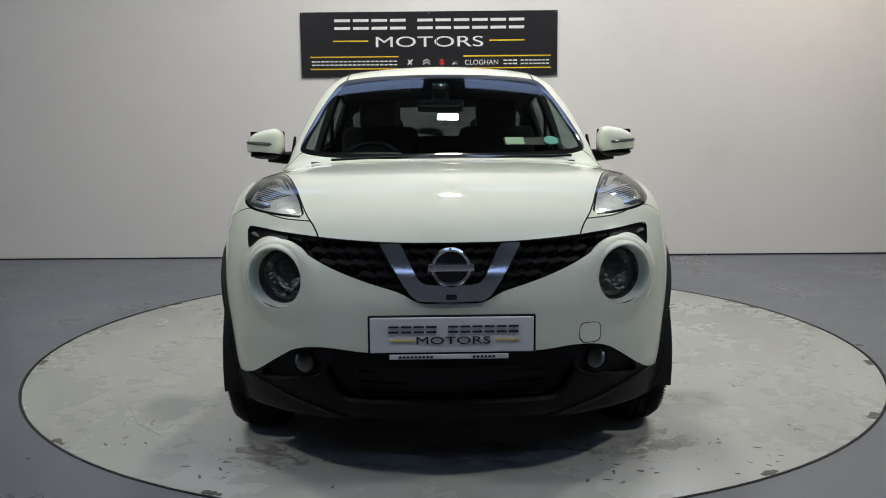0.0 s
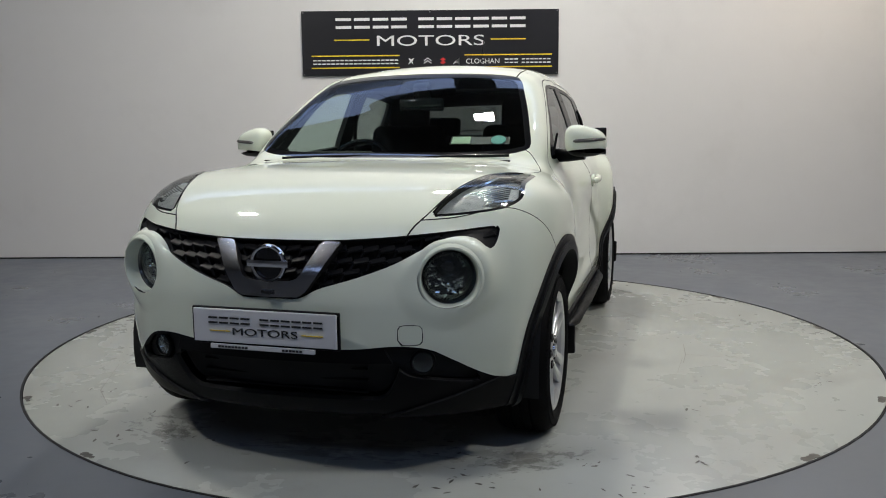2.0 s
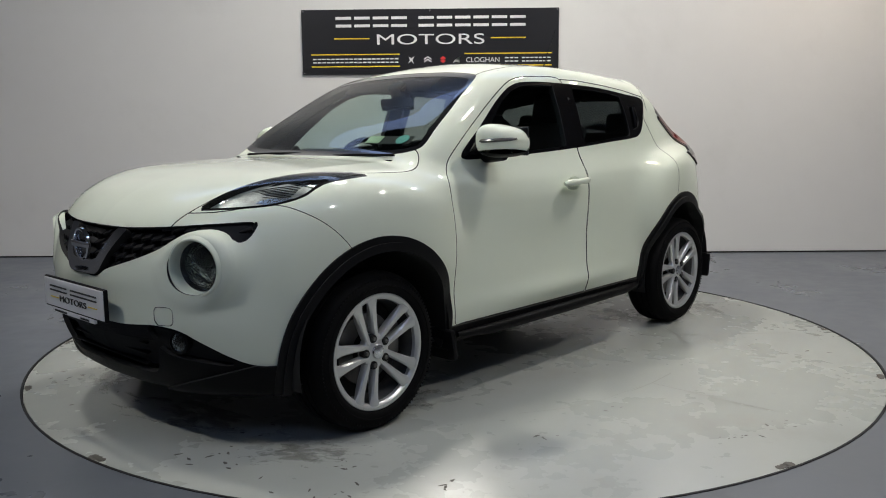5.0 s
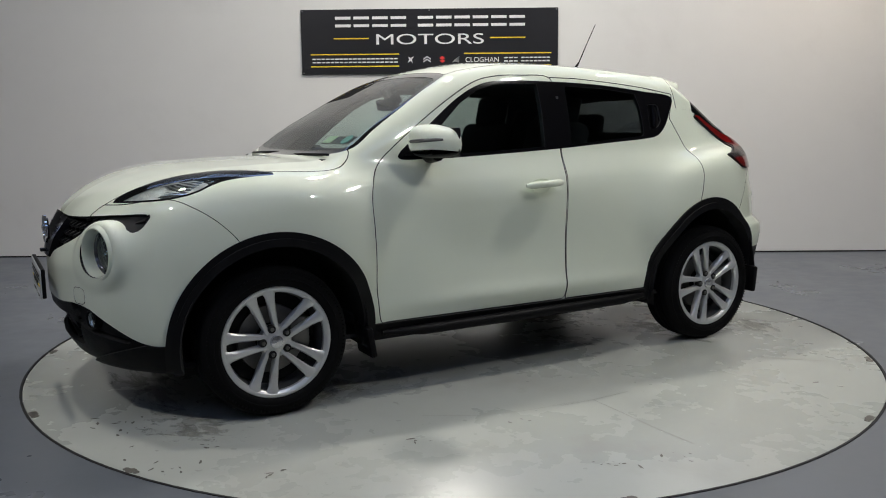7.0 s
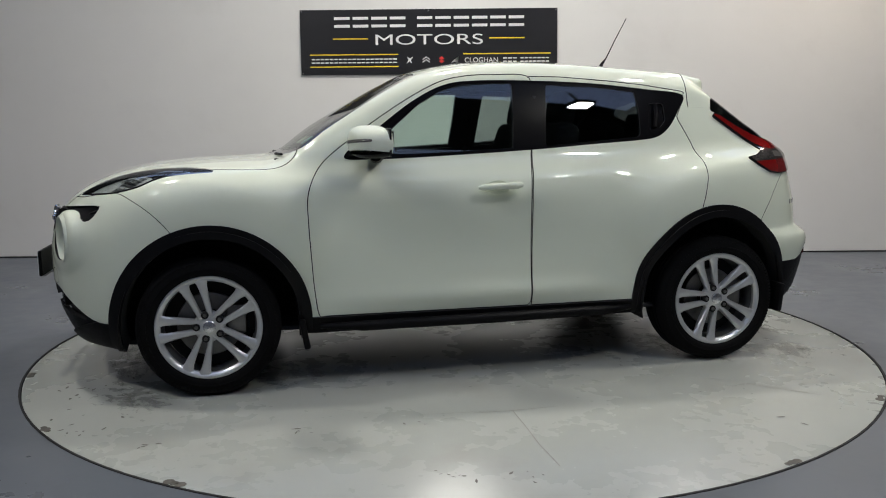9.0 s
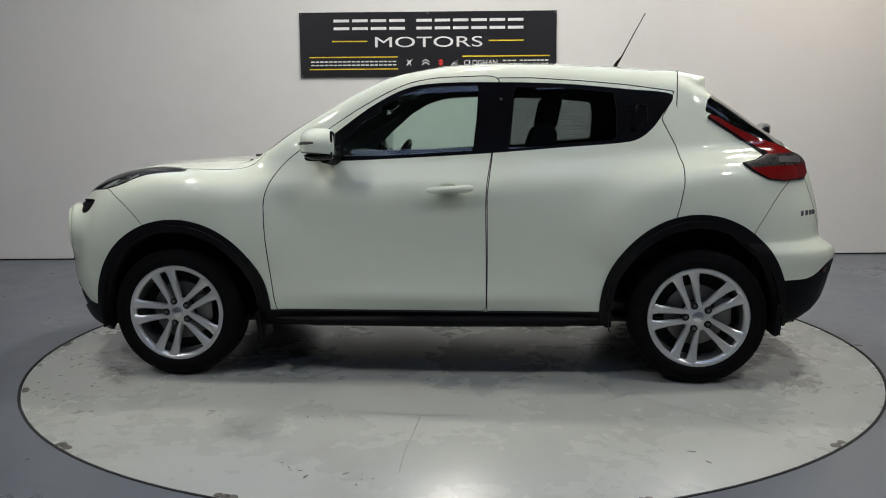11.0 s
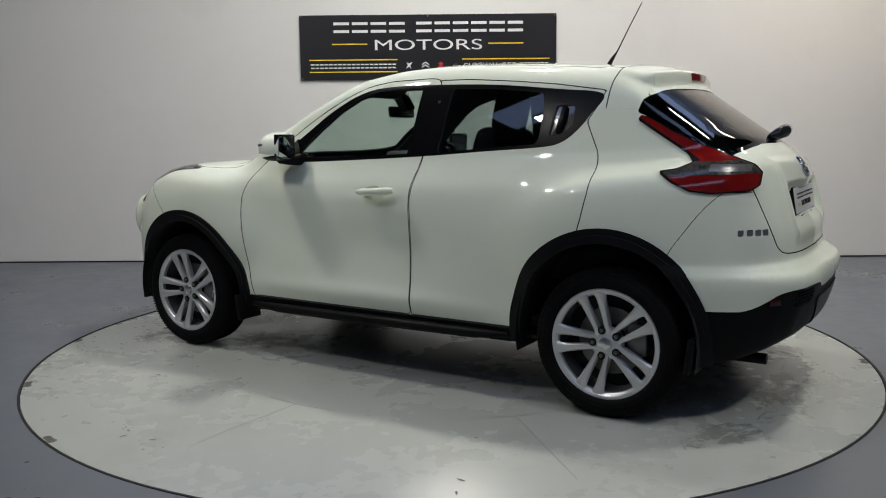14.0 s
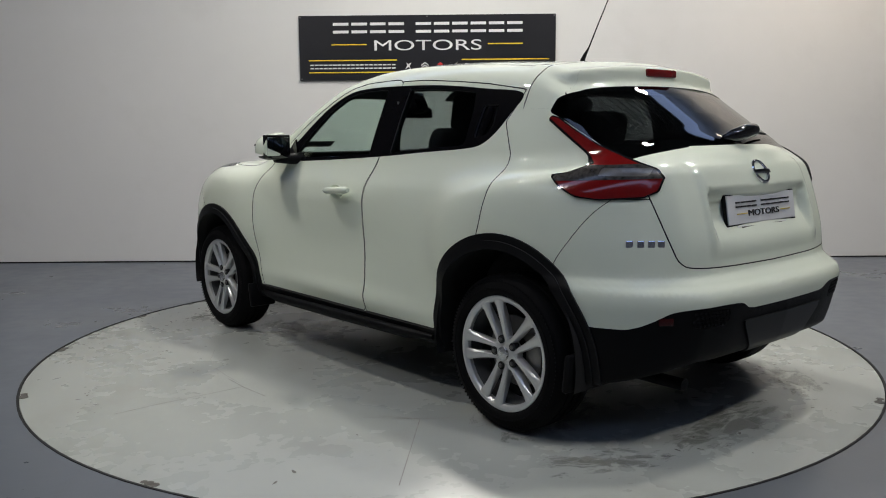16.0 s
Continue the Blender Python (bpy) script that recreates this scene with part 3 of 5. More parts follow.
def smooth_line(points, closed=True, n=5):
    """A rounded line through a few points."""
    p = np.array(points, float)
    out = []
    m = len(p)
    for k in range(m if closed else m - 1):
        a, b, c, d = (p[(k + i) % m] if closed else p[min(max(k + i, 0), m - 1)] for i in (-1, 0, 1, 2))
        for t in np.arange(n) / n:
            out.append(0.5 * (2 * b + (c - a) * t + (2 * a - 5 * b + 4 * c - d) * t * t + (3 * b - a - 3 * c + d) * t ** 3))
    if not closed:
        out.append(p[-1])
    return np.array(out)


def line_distance(u, v, line, closed=False):
    best = np.full(len(u), 1e9)
    pts = np.r_[line, line[:1]] if closed else line
    for (x0, y0), (x1, y1) in zip(pts, pts[1:]):
        dx, dy = x1 - x0, y1 - y0
        t = np.clip(((u - x0) * dx + (v - y0) * dy) / (dx * dx + dy * dy + 1e-12), 0, 1)
        best = np.minimum(best, (u - x0 - t * dx) ** 2 + (v - y0 - t * dy) ** 2)
    return np.sqrt(best)


def area_distance(u, v, line):
    d = line_distance(u, v, line, True)
    inside = np.zeros(len(u), bool)
    pts = np.r_[line, line[:1]]
    for (x0, y0), (x1, y1) in zip(pts, pts[1:]):
        cross = ((y0 > v) != (y1 > v)) & (u < (x1 - x0) * (v - y0) / (y1 - y0 + 1e-15) + x0)
        inside ^= cross
    return np.where(inside, -d, d)


class Skin:
    """The car's surface, cut along curves into named regions."""

    def __init__(self):
        self.v, self.t = skin()
        self.names = ["body"]
        self.tag = np.zeros(len(self.t), int)

    def carve(self, name, field, among=None):
        f = field(np.abs(self.v[:, 0]), self.v[:, 1], self.v[:, 2])
        f = np.where(np.abs(f) < 2e-4, 2e-4, f)
        pick = np.ones(len(self.t), bool) if among is None else np.isin(self.tag, [self.names.index(a) for a in among if a in self.names])
        s = f[self.t] < 0
        c = s.sum(1)
        if name not in self.names:
            self.names.append(name)
        tag = self.names.index(name)
        self.tag[pick & (c == 3)] = tag
        cut = np.where(pick & (c > 0) & (c < 3))[0]
        if not len(cut):
            return
        tri, sg, old = self.t[cut], s[cut], self.tag[cut]
        lone = np.where(sg.sum(1) == 1, np.argmax(sg, 1), np.argmin(sg, 1))
        r = np.arange(len(tri))
        a, b, d = tri[r, lone], tri[r, (lone + 1) % 3], tri[r, (lone + 2) % 3]
        e = np.concatenate([np.stack([a, b], 1), np.stack([a, d], 1)])
        e.sort(axis=1)
        u, inv = np.unique(e, axis=0, return_inverse=True)
        inv = inv.ravel()
        w = (f[u[:, 0]] / (f[u[:, 0]] - f[u[:, 1]]))[:, None]
        pts = self.v[u[:, 0]] * (1 - w) + self.v[u[:, 1]] * w
        base = len(self.v)
        self.v = np.r_[self.v, pts]
        ab, ad = base + inv[:len(tri)], base + inv[len(tri):]
        one = sg[r, lone]
        t1 = np.stack([a, ab, ad], 1)
        t2, t3 = np.stack([ab, b, d], 1), np.stack([ab, d, ad], 1)
        keep = np.ones(len(self.t), bool)
        keep[cut] = False
        self.t = np.concatenate([self.t[keep], t1, t2, t3])
        self.tag = np.concatenate([self.tag[keep], np.where(one, tag, old), np.where(one, old, tag), np.where(one, old, tag)])

    def joint(self, name, field, limit, gap, among):
        """Carve a panel with an open joint round it."""
        self.carve("joint", lambda x, y, z: np.maximum(field(x, y, z) - gap, limit(x, y, z)), among)
        self.carve(name, lambda x, y, z: np.maximum(field(x, y, z) + gap, limit(x, y, z)), ["joint"])
        if "seam" not in self.names:
            self.names.append("seam")
        if "joint" in self.names:
            self.tag[self.tag == self.names.index("joint")] = self.names.index("seam")

    def finish(self):
        g = gradient(self.v, 0.004)
        self.n = g / np.maximum(np.linalg.norm(g, axis=1, keepdims=True), 1e-9)
        self.mid = self.v[self.t].mean(1)
        if "tow_seam" in self.names:
            k = self.tag == self.names.index("tow_seam")
            self.tag[k] = np.where(self.mid[k, 0] > 0, self.names.index("seam"), self.names.index("front_bumper"))

    def panel(self, name, regions, material, parent, out=0.0, thick=0.02, inner=None, side=0, label=""):
        """One panel as a mesh of its own: its outer face, its back and the edges between. side: -1 or 1 for one half of the car."""
        pick = np.isin(self.tag, [self.names.index(r) for r in regions if r in self.names])
        if side:
            pick &= self.mid[:, 0] * side > 0
        t = self.t[pick]
        if not len(t):
            return None
        ids, t = np.unique(t, return_inverse=True)
        t = t.reshape(-1, 3)
        v, n = self.v[ids], self.n[ids]
        m = len(v)
        top, low = v + n * out, v + n * (out - thick)
        e = np.concatenate([t[:, [0, 1]], t[:, [1, 2]], t[:, [2, 0]]])
        key = np.sort(e, 1)
        _, first, cnt = np.unique(key, axis=0, return_index=True, return_counts=True)
        rim = e[first[cnt == 1]]
        k = len(rim)
        wall = np.concatenate([top[rim[:, 0]], top[rim[:, 1]], low[rim[:, 1]], low[rim[:, 0]]])
        w = 2 * m + np.arange(k)
        faces = [tuple(x) for x in t] + [tuple(x) for x in (t[:, ::-1] + m)] + list(zip(w, w + 3 * k, w + 2 * k, w + k))
        me = bpy.data.meshes.new(name)
        me.from_pydata(np.concatenate([top, low, wall]).tolist(), [], [tuple(int(i) for i in x) for x in faces])
        me.materials.append(material)
        me.materials.append(inner or DARK)
        me.polygons.foreach_set("material_index", np.r_[np.zeros(len(t)), np.ones(len(t)), np.ones(k)].astype(np.int32))
        me.shade_smooth()
        me.normals_split_custom_set_from_vertices(np.concatenate([n, -n, np.zeros((4 * k, 3))]).tolist())
        ob = new(name, me)
        ob.parent = parent
        return tagged(ob, label)


# outlines of the panels; (y, z) on the flanks, (x, z) on nose and tail, (x, y) from above
FRONT_DOOR = smooth_line([(-0.66, 1.135), (-0.78, 1.03), (-0.838, 0.91), (-0.842, 0.78), (-0.832, 0.60), (-0.82, 0.45), (-0.80, 0.337), (-0.75, 0.337), (-0.3, 0.337), (0.16, 0.337), (0.222, 0.34), (0.231, 0.36), (0.232, 0.42),
                          (0.232, 0.6), (0.232, 0.9), (0.25, 1.05), (0.262, 1.15), (0.272, 1.35), (0.28, 1.458), (0.1, 1.466), (-0.05, 1.458), (-0.2, 1.42), (-0.42, 1.30)])
REAR_DOOR = np.array([(0.235, 0.337), (0.237, 0.6), (0.237, 0.9), (0.255, 1.05), (0.267, 1.15), (0.277, 1.35), (0.285, 1.458), (0.45, 1.456), (0.7, 1.437), (0.9, 1.417), (1.13, 1.383),
                      (1.11, 1.33), (1.065, 1.25), (1.13, 1.12), (1.15, 1.04), (1.145, 0.95), (1.125, 0.85), (1.10, 0.76), (0.98, 0.62), (0.85, 0.45), (0.80, 0.337)])
GLASS_LINE = smooth_line([(-0.665, 1.075), (-0.5, 1.205), (-0.32, 1.335), (-0.16, 1.413), (0.0, 1.436), (0.28, 1.437), (0.6, 1.425), (0.9, 1.396), (1.118, 1.368), (1.08, 1.285), (1.02, 1.205),
                          (0.95, 1.155), (0.85, 1.137), (0.6, 1.12), (0.25, 1.095), (-0.2, 1.072), (-0.5, 1.062)])
FRONT_GLASS = np.array([(-0.56, 1.083), (-0.42, 1.213), (-0.29, 1.322), (-0.18, 1.385), (-0.08, 1.415), (0.02, 1.422), (0.19, 1.423), (0.18, 1.25), (0.165, 1.108), (-0.2, 1.088)])
REAR_GLASS = np.array([(0.335, 1.113), (0.35, 1.25), (0.365, 1.416), (0.6, 1.407), (0.84, 1.383), (0.855, 1.3), (0.85, 1.17), (0.83, 1.152), (0.6, 1.136)])
HANDLE_POCKET = np.array([(0.895, 1.185), (0.965, 1.20), (1.0, 1.235), (1.0, 1.315), (0.99, 1.325), (0.915, 1.325)])
B_PILLAR = np.array([(0.19, 1.43), (0.165, 1.085), (0.335, 1.1), (0.365, 1.43)])
SCREEN_LINE = smooth_line([(0.0, 1.08), (0.3, 1.08), (0.52, 1.088), (0.63, 1.105), (0.655, 1.13), (0.635, 1.2), (0.595, 1.3), (0.545, 1.40), (0.515, 1.445), (0.47, 1.468), (0.3, 1.486), (0.0, 1.493),
                           (-0.2, 1.49), (-0.2, 1.08)])
BONNET_LINE = smooth_line([(-0.2, -2.3), (0.2, -2.3), (0.38, -2.2), (0.43, -1.97), (0.495, -1.845), (0.555, -1.66), (0.612, -1.47), (0.66, -1.35), (0.715, -1.26), (0.735, -1.12), (0.728, -1.0), (0.70, -0.92),
                           (0.64, -0.875), (0.5, -0.905), (0.3, -0.945), (0.0, -0.965), (-0.2, -0.96)])
HEADLIGHT = np.array([(0.497, -1.855), (0.53, -1.74), (0.575, -1.60), (0.615, -1.47), (0.665, -1.355), (0.728, -1.255), (0.9, -1.255), (0.9, -1.7), (0.70, -1.86), (0.55, -1.90)])
LAMP_FOOT = spline((-2.0, 0.905), (-1.9, 0.908), (-1.8, 0.915), (-1.7, 0.925), (-1.62, 0.942), (-1.57, 0.958), (-1.52, 0.980), (-1.46, 0.998), (-1.38, 1.008), (-1.25, 1.016))
GRILLE = smooth_line([(-0.2, 0.838), (0.0, 0.838), (0.2, 0.84), (0.41, 0.852), (0.6, 0.868), (0.70, 0.873), (0.712, 0.86), (0.705, 0.812), (0.69, 0.805), (0.655, 0.835), (0.61, 0.85), (0.555, 0.842), (0.49, 0.808),
                      (0.41, 0.765), (0.30, 0.724), (0.17, 0.685), (0.10, 0.652), (0.0, 0.652), (-0.2, 0.652)])
VEE = np.array([(0.0, 0.655), (0.105, 0.657), (0.13, 0.675), (0.158, 0.715), (0.232, 0.832), (0.162, 0.831), (0.112, 0.735), (0.095, 0.715), (0.07, 0.708), (0.0, 0.707), (-0.2, 0.707), (-0.2, 0.655)])
INTAKE = smooth_line([(-0.2, 0.486), (0.0, 0.486), (0.27, 0.486), (0.42, 0.496), (0.52, 0.482), (0.59, 0.44), (0.66, 0.388), (0.72, 0.352), (0.80, 0.345), (1.2, 0.345), (1.2, 0.1), (0.0, 0.1), (-0.2, 0.1)])
HATCH = smooth_line([(-0.2, 1.6), (0.2, 1.6), (0.50, 1.45), (0.58, 1.30), (0.60, 1.1), (0.615, 1.0), (0.60, 0.9), (0.575, 0.79), (0.545, 0.725), (0.48, 0.705), (0.3, 0.698), (0.0, 0.695), (-0.2, 0.695)])
BACK_GLASS = smooth_line([(-0.2, 1.15), (0.0, 1.15), (0.3, 1.147), (0.48, 1.148), (0.565, 1.175), (0.60, 1.23), (0.592, 1.29), (0.555, 1.34), (0.48, 1.375), (0.3, 1.392), (0.0, 1.398), (-0.2, 1.398)])
BACK_CORNER = np.array([(1.275, 1.285), (1.29, 1.34), (1.35, 1.385), (1.45, 1.395), (1.9, 1.395), (1.9, 1.15), (1.72, 1.148), (1.66, 1.10), (1.62, 1.122), (1.52, 1.162), (1.42, 1.212), (1.33, 1.262)])
TAIL_LAMP = np.array([(1.285, 1.272), (1.33, 1.262), (1.42, 1.21), (1.52, 1.16), (1.62, 1.12), (1.69, 1.088), (1.745, 1.065), (1.77, 1.035), (1.77, 0.985), (1.74, 0.962), (1.62, 0.955), (1.54, 0.965), (1.47, 1.0), (1.415, 1.04), (1.48, 1.05),
                      (1.535, 1.075), (1.50, 1.11), (1.43, 1.155), (1.36, 1.20), (1.285, 1.25)])
REAR_SKIRT = smooth_line([(-0.2, 0.545), (0.0, 0.545), (0.2, 0.545), (0.29, 0.55), (0.345, 0.574), (0.5, 0.574), (0.62, 0.562), (0.67, 0.53), (0.72, 0.498), (0.78, 0.492), (1.2, 0.492), (1.2, 0.1), (-0.2, 0.1)])


def arch(y, z, centre, r, stretch=1.03):
    return np.hypot(y - centre, (z - 0.325) / stretch) - r


def cut_skin():
    s = Skin()
    every = np.maximum
    big = np.maximum.reduce
    # openings
    s.carve("arch", lambda x, y, z: big([np.minimum(arch(y, z, -1.285, 0.392), arch(y, z, 1.212, 0.385, 1.10)), 0.55 - x]))
    s.carve("under", lambda x, y, z: every(z - BELLY(y) - 0.012, np.abs(y) - 1.9))
    s.carve("flare", lambda x, y, z: big([np.minimum(arch(y, z, -1.285, 0.45), arch(y, z, 1.212, 0.442, 1.10)), 0.62 - x, z - 0.9]), ["body"])
    s.carve("flare_lip", lambda x, y, z: np.minimum(arch(y, z, -1.285, 0.424), arch(y, z, 1.212, 0.416, 1.10)), ["flare"])
    s.carve("screen", lambda x, y, z: every(area_distance(x, z, SCREEN_LINE), y + 0.1), ["body"])
    s.carve("frit", lambda x, y, z: every(-0.022 - area_distance(x, z, SCREEN_LINE), y + 0.1), ["screen"])
    s.carve("back_glass", lambda x, y, z: every(area_distance(x, z, BACK_GLASS), 1.2 - y), ["body"])
    s.carve("back_glass", lambda x, y, z: every(area_distance(y, z, BACK_CORNER), 0.3 - x), ["body"])
    s.carve("tail_lamp", lambda x, y, z: big([area_distance(y, z, TAIL_LAMP), 0.5 - x]), ["body", "back_glass"])
    s.carve("glass_frame", lambda x, y, z: every(area_distance(y, z, GLASS_LINE), 0.4 - x), ["body"])
    s.carve("front_glass", lambda x, y, z: every(area_distance(y, z, FRONT_GLASS), 0.4 - x), ["glass_frame"])
    s.carve("rear_glass", lambda x, y, z: every(area_distance(y, z, REAR_GLASS), 0.4 - x), ["glass_frame"])
    s.carve("b_pillar", lambda x, y, z: every(area_distance(y, z, B_PILLAR), 0.4 - x), ["glass_frame"])
    s.carve("handle_pocket", lambda x, y, z: every(area_distance(y, z, HANDLE_POCKET), 0.4 - x), ["glass_frame"])
    s.carve("headlight", lambda x, y, z: every(area_distance(x, y, HEADLIGHT), LAMP_FOOT(y) - z), ["body"])
    s.carve("lamp_dark", lambda x, y, z: big([area_distance(x, y, HEADLIGHT) + 0.024, LAMP_FOOT(y) + 0.008 - z, -1.575 + 0.5 * (x - 0.6) - y]), ["headlight"])
    s.carve("lamp_gasket", lambda x, y, z: every(-0.007 - area_distance(x, y, HEADLIGHT), LAMP_FOOT(y) - z), ["headlight", "lamp_dark"])
    s.carve("lamp_gasket", lambda x, y, z: z - LAMP_FOOT(y) - 0.007, ["headlight"])
    s.carve("grille", lambda x, y, z: every(area_distance(x, z, GRILLE), y + 1.5), ["body"])
    s.carve("grille_tip", lambda x, y, z: 0.55 - x, ["grille"])
    s.carve("vee", lambda x, y, z: every(area_distance(x, z, VEE), y + 1.5), ["grille"])
    s.carve("eye", lambda x, y, z: every(np.hypot(x - 0.585, z - 0.715) - 0.097, y + 1.5), ["body"])
    s.carve("intake", lambda x, y, z: every(area_distance(x, z, INTAKE), y + 1.5), ["body"])
    s.carve("mouth", lambda x, y, z: big([smax(x - 0.40 - 0.5 * (z - 0.35), np.abs(z - 0.365) - 0.07, 0.04), y + 1.6]), ["intake"])
    s.carve("fog_pocket", lambda x, y, z: big([smax(np.abs(x - 0.52 + 0.6 * (z - 0.43)) - 0.11, np.abs(z - 0.425 + 0.2 * (x - 0.5)) - 0.05, 0.04), y + 1.6]), ["intake"])
    s.carve("corner_lip", lambda x, y, z: big([z - 0.352 + 0.33 * (0.73 - x), 0.33 - x, y + 1.5]), ["intake"])
    s.carve("skirt", lambda x, y, z: every(area_distance(x, z, REAR_SKIRT), 1.5 - y), ["body"])
    s.carve("skid", lambda x, y, z: big([smax(x - 0.17 - 0.8 * (z - 0.33), z - 0.50, 0.02), 1.5 - y]), ["skirt"])
    s.carve("skirt_mesh", lambda x, y, z: big([smax(np.abs(x - 0.475) - 0.085, np.abs(z - 0.528) - 0.034, 0.03), 1.5 - y]), ["skirt"])
    s.carve("sill", lambda x, y, z: every(z - 0.335, np.abs(y) - 1.3), ["body"])
    # tail lamp: red blade with a black edge, clear band, red foot
    s.carve("tail_clear", lambda x, y, z: every(np.abs(z - 1.05 - 0.04 * (y - 1.6)) - 0.026, 1.42 - y), ["tail_lamp"])
    s.carve("tail_silver", lambda x, y, z: big([1.60 - y, np.abs(z - 1.052) - 0.014, y - 1.735]), ["tail_clear"])
    s.carve("tail_edge", lambda x, y, z: every(-0.005 - area_distance(y, z, TAIL_LAMP), 0.5 - x), ["tail_lamp", "tail_clear", "tail_silver"])
    s.carve("tail_edge", lambda x, y, z: big([z - 1.185 + 0.66 * (y - 1.40), 1.075 - z, y - 1.56]), ["tail_lamp"])
    gap = 0.0023
    white = ["body"]
    flank = lambda x, y, z: 0.4 - x
    s.joint("bonnet", lambda x, y, z: area_distance(x, y, BONNET_LINE), lambda x, y, z: every(0.80 - z, y + 0.5), gap, white)
    s.joint("front_door", lambda x, y, z: area_distance(y, z, FRONT_DOOR), flank, gap, white)
    s.joint("rear_door", lambda x, y, z: area_distance(y, z, REAR_DOOR), flank, gap, white)
    s.joint("hatch", lambda x, y, z: area_distance(x, z, HATCH), lambda x, y, z: 1.30 - y, gap, white)
    bump = smooth_line([(-2.3, 0.90), (-1.9, 0.90), (-1.70, 0.93), (-1.60, 0.895), (-1.5, 0.82), (-1.42, 0.72), (-1.3, 0.5)], False)
    nose = np.r_[bump, [(-1.3, 0.1), (-2.4, 0.1), (-2.4, 0.9)]]
    s.joint("front_bumper", lambda x, y, z: area_distance(y, z, nose), lambda x, y, z: 0 * x - 1, 0.0016, white)
    rear = smooth_line([(1.66, 0.96), (1.60, 0.90), (1.53, 0.80), (1.47, 0.70), (1.4, 0.5)], False)
    tail = np.r_[rear, [(1.4, 0.1), (2.4, 0.1), (2.4, 0.96)]]
    s.joint("rear_bumper", lambda x, y, z: area_distance(y, z, tail), lambda x, y, z: 0 * x - 1, 0.0014, white)
    s.joint("spoiler", lambda x, y, z: 1.20 - 0.15 * x * x - y, lambda x, y, z: 1.30 - z, 0.0025, white)
    s.joint("roof", lambda x, y, z: x - 0.485, lambda x, y, z: 1.40 - z, 0.004, white)
    # towing eye cover
    s.carve("tow_seam", lambda x, y, z: every(smax(np.abs(x - 0.465) - 0.038, np.abs(z - 0.532) - 0.034, 0.02) - 0.0013, y + 1.6), ["front_bumper"])
    s.carve("front_bumper", lambda x, y, z: every(smax(np.abs(x - 0.465) - 0.038, np.abs(z - 0.532) - 0.034, 0.02) + 0.0013, y + 1.6), ["tow_seam"])
    s.finish()
    return s


def build_wheel(car):
    """One wheel, its outer face towards +x, its hub at the origin."""
    grow = Matrix.Diagonal((1, 1.08, 1.08, 1))
    rim = part("wheel", lathe([(0.196, -0.012), (0.205, -0.002), (0.212, 0.001), (0.218, 0.0), (0.222, -0.005), (0.222, -0.016), (0.204, -0.03), (0.195, -0.03)], 72, grow, True), ALLOY, car, "silver alloy wheel with five twin spokes")
    # barrel darker than the rim, so that the spoke gaps look shaded
    part("barrel", lathe([(0.205, -0.19), (0.212, -0.19), (0.205, -0.16), (0.19, -0.12), (0.188, -0.06), (0.197, -0.02), (0.204, -0.02), (0.196, -0.06), (0.2, -0.12), (0.215, -0.19)], 64, grow, True), SHADEBARREL, rim, "wheel barrel coloured dark for shade")
    tread = [(0.232, -0.012), (0.240, 0.002), (0.252, 0.010), (0.272, 0.010), (0.293, 0.003), (0.308, -0.008), (0.318, -0.022), (0.3215, -0.035)]
    for a in (-0.062, -0.100, -0.138):
        tread += [(0.323, a + 0.008), (0.315, a + 0.006), (0.315, a - 0.0), (0.323, a - 0.002)]
    tread += [(0.321, -0.17), (0.317, -0.185), (0.305, -0.2), (0.28, -0.213), (0.245, -0.214), (0.232, -0.195)]
    part("tyre", lathe(tread, 72), RUBBER, rim, "black road tyre")
    bm = bmesh.new()
    for k in range(60):
        a = 2 * math.pi * k / 60
        box(bm, (0.024, 0.006, 0.007), Matrix.Rotation(a, 4, "X") @ pose(-0.024, 0, 0.3115, 0, 20, 8))
    for k in range(110):
        a = 2 * math.pi * k / 110
        box(bm, (0.003, 0.006, 0.012), Matrix.Rotation(a, 4, "X") @ pose(0.0035, 0, 0.294, 0, 24, 0))
    tagged(part("tread_block", bm, RUBBER, rim), kind="stuff")
    part("sidewall_rib", lathe([(0.266, 0.0095), (0.268, 0.0125), (0.271, 0.0122), (0.272, 0.0095)], 64), RUBBER, rim)
    # hub dish and twin spokes
    part("hub", lathe([(0.001, -0.014), (0.036, -0.014), (0.046, -0.019), (0.066, -0.022), (0.071, -0.03), (0.072, -0.05), (0.06, -0.06), (0.001, -0.06)], 40), ALLOY, rim)
    part("centre_cap", lathe([(0.001, 0.0), (0.018, -0.001), (0.027, -0.004), (0.029, -0.014), (0.001, -0.015)], 32), SILVER, rim, "round silver cap")
    spoke_me = None
    for k in range(5):
        a = math.pi / 2 + 2 * math.pi * k / 5
        for sgn in (-1, 1):
            if spoke_me is None or sgn not in spoke_me:
                bm = bmesh.new()
                rows = []
                for r, off, w, x, deep in ((0.03, 0.018, 0.0115, -0.020, 0.03), (0.07, 0.0225, 0.0115, -0.018, 0.034), (0.11, 0.0275, 0.0135, -0.014, 0.034), (0.15, 0.0325, 0.0165, -0.009, 0.03), (0.175, 0.0355, 0.0190, -0.006, 0.024), (0.19, 0.038, 0.0230, -0.004, 0.018), (0.207, 0.040, 0.031, -0.003, 0.012)):
                    o = sgn * off
                    rows.append([bm.verts.new((x + dx, o + dw * w, math.sqrt(max(r * r - o * o, 0)))) for dx, dw in
                                 ((-deep, -0.9), (-0.007, -1.0), (0.0, -0.62), (0.001, 0.0), (0.0, 0.62), (-0.007, 1.0), (-deep, 0.9))])
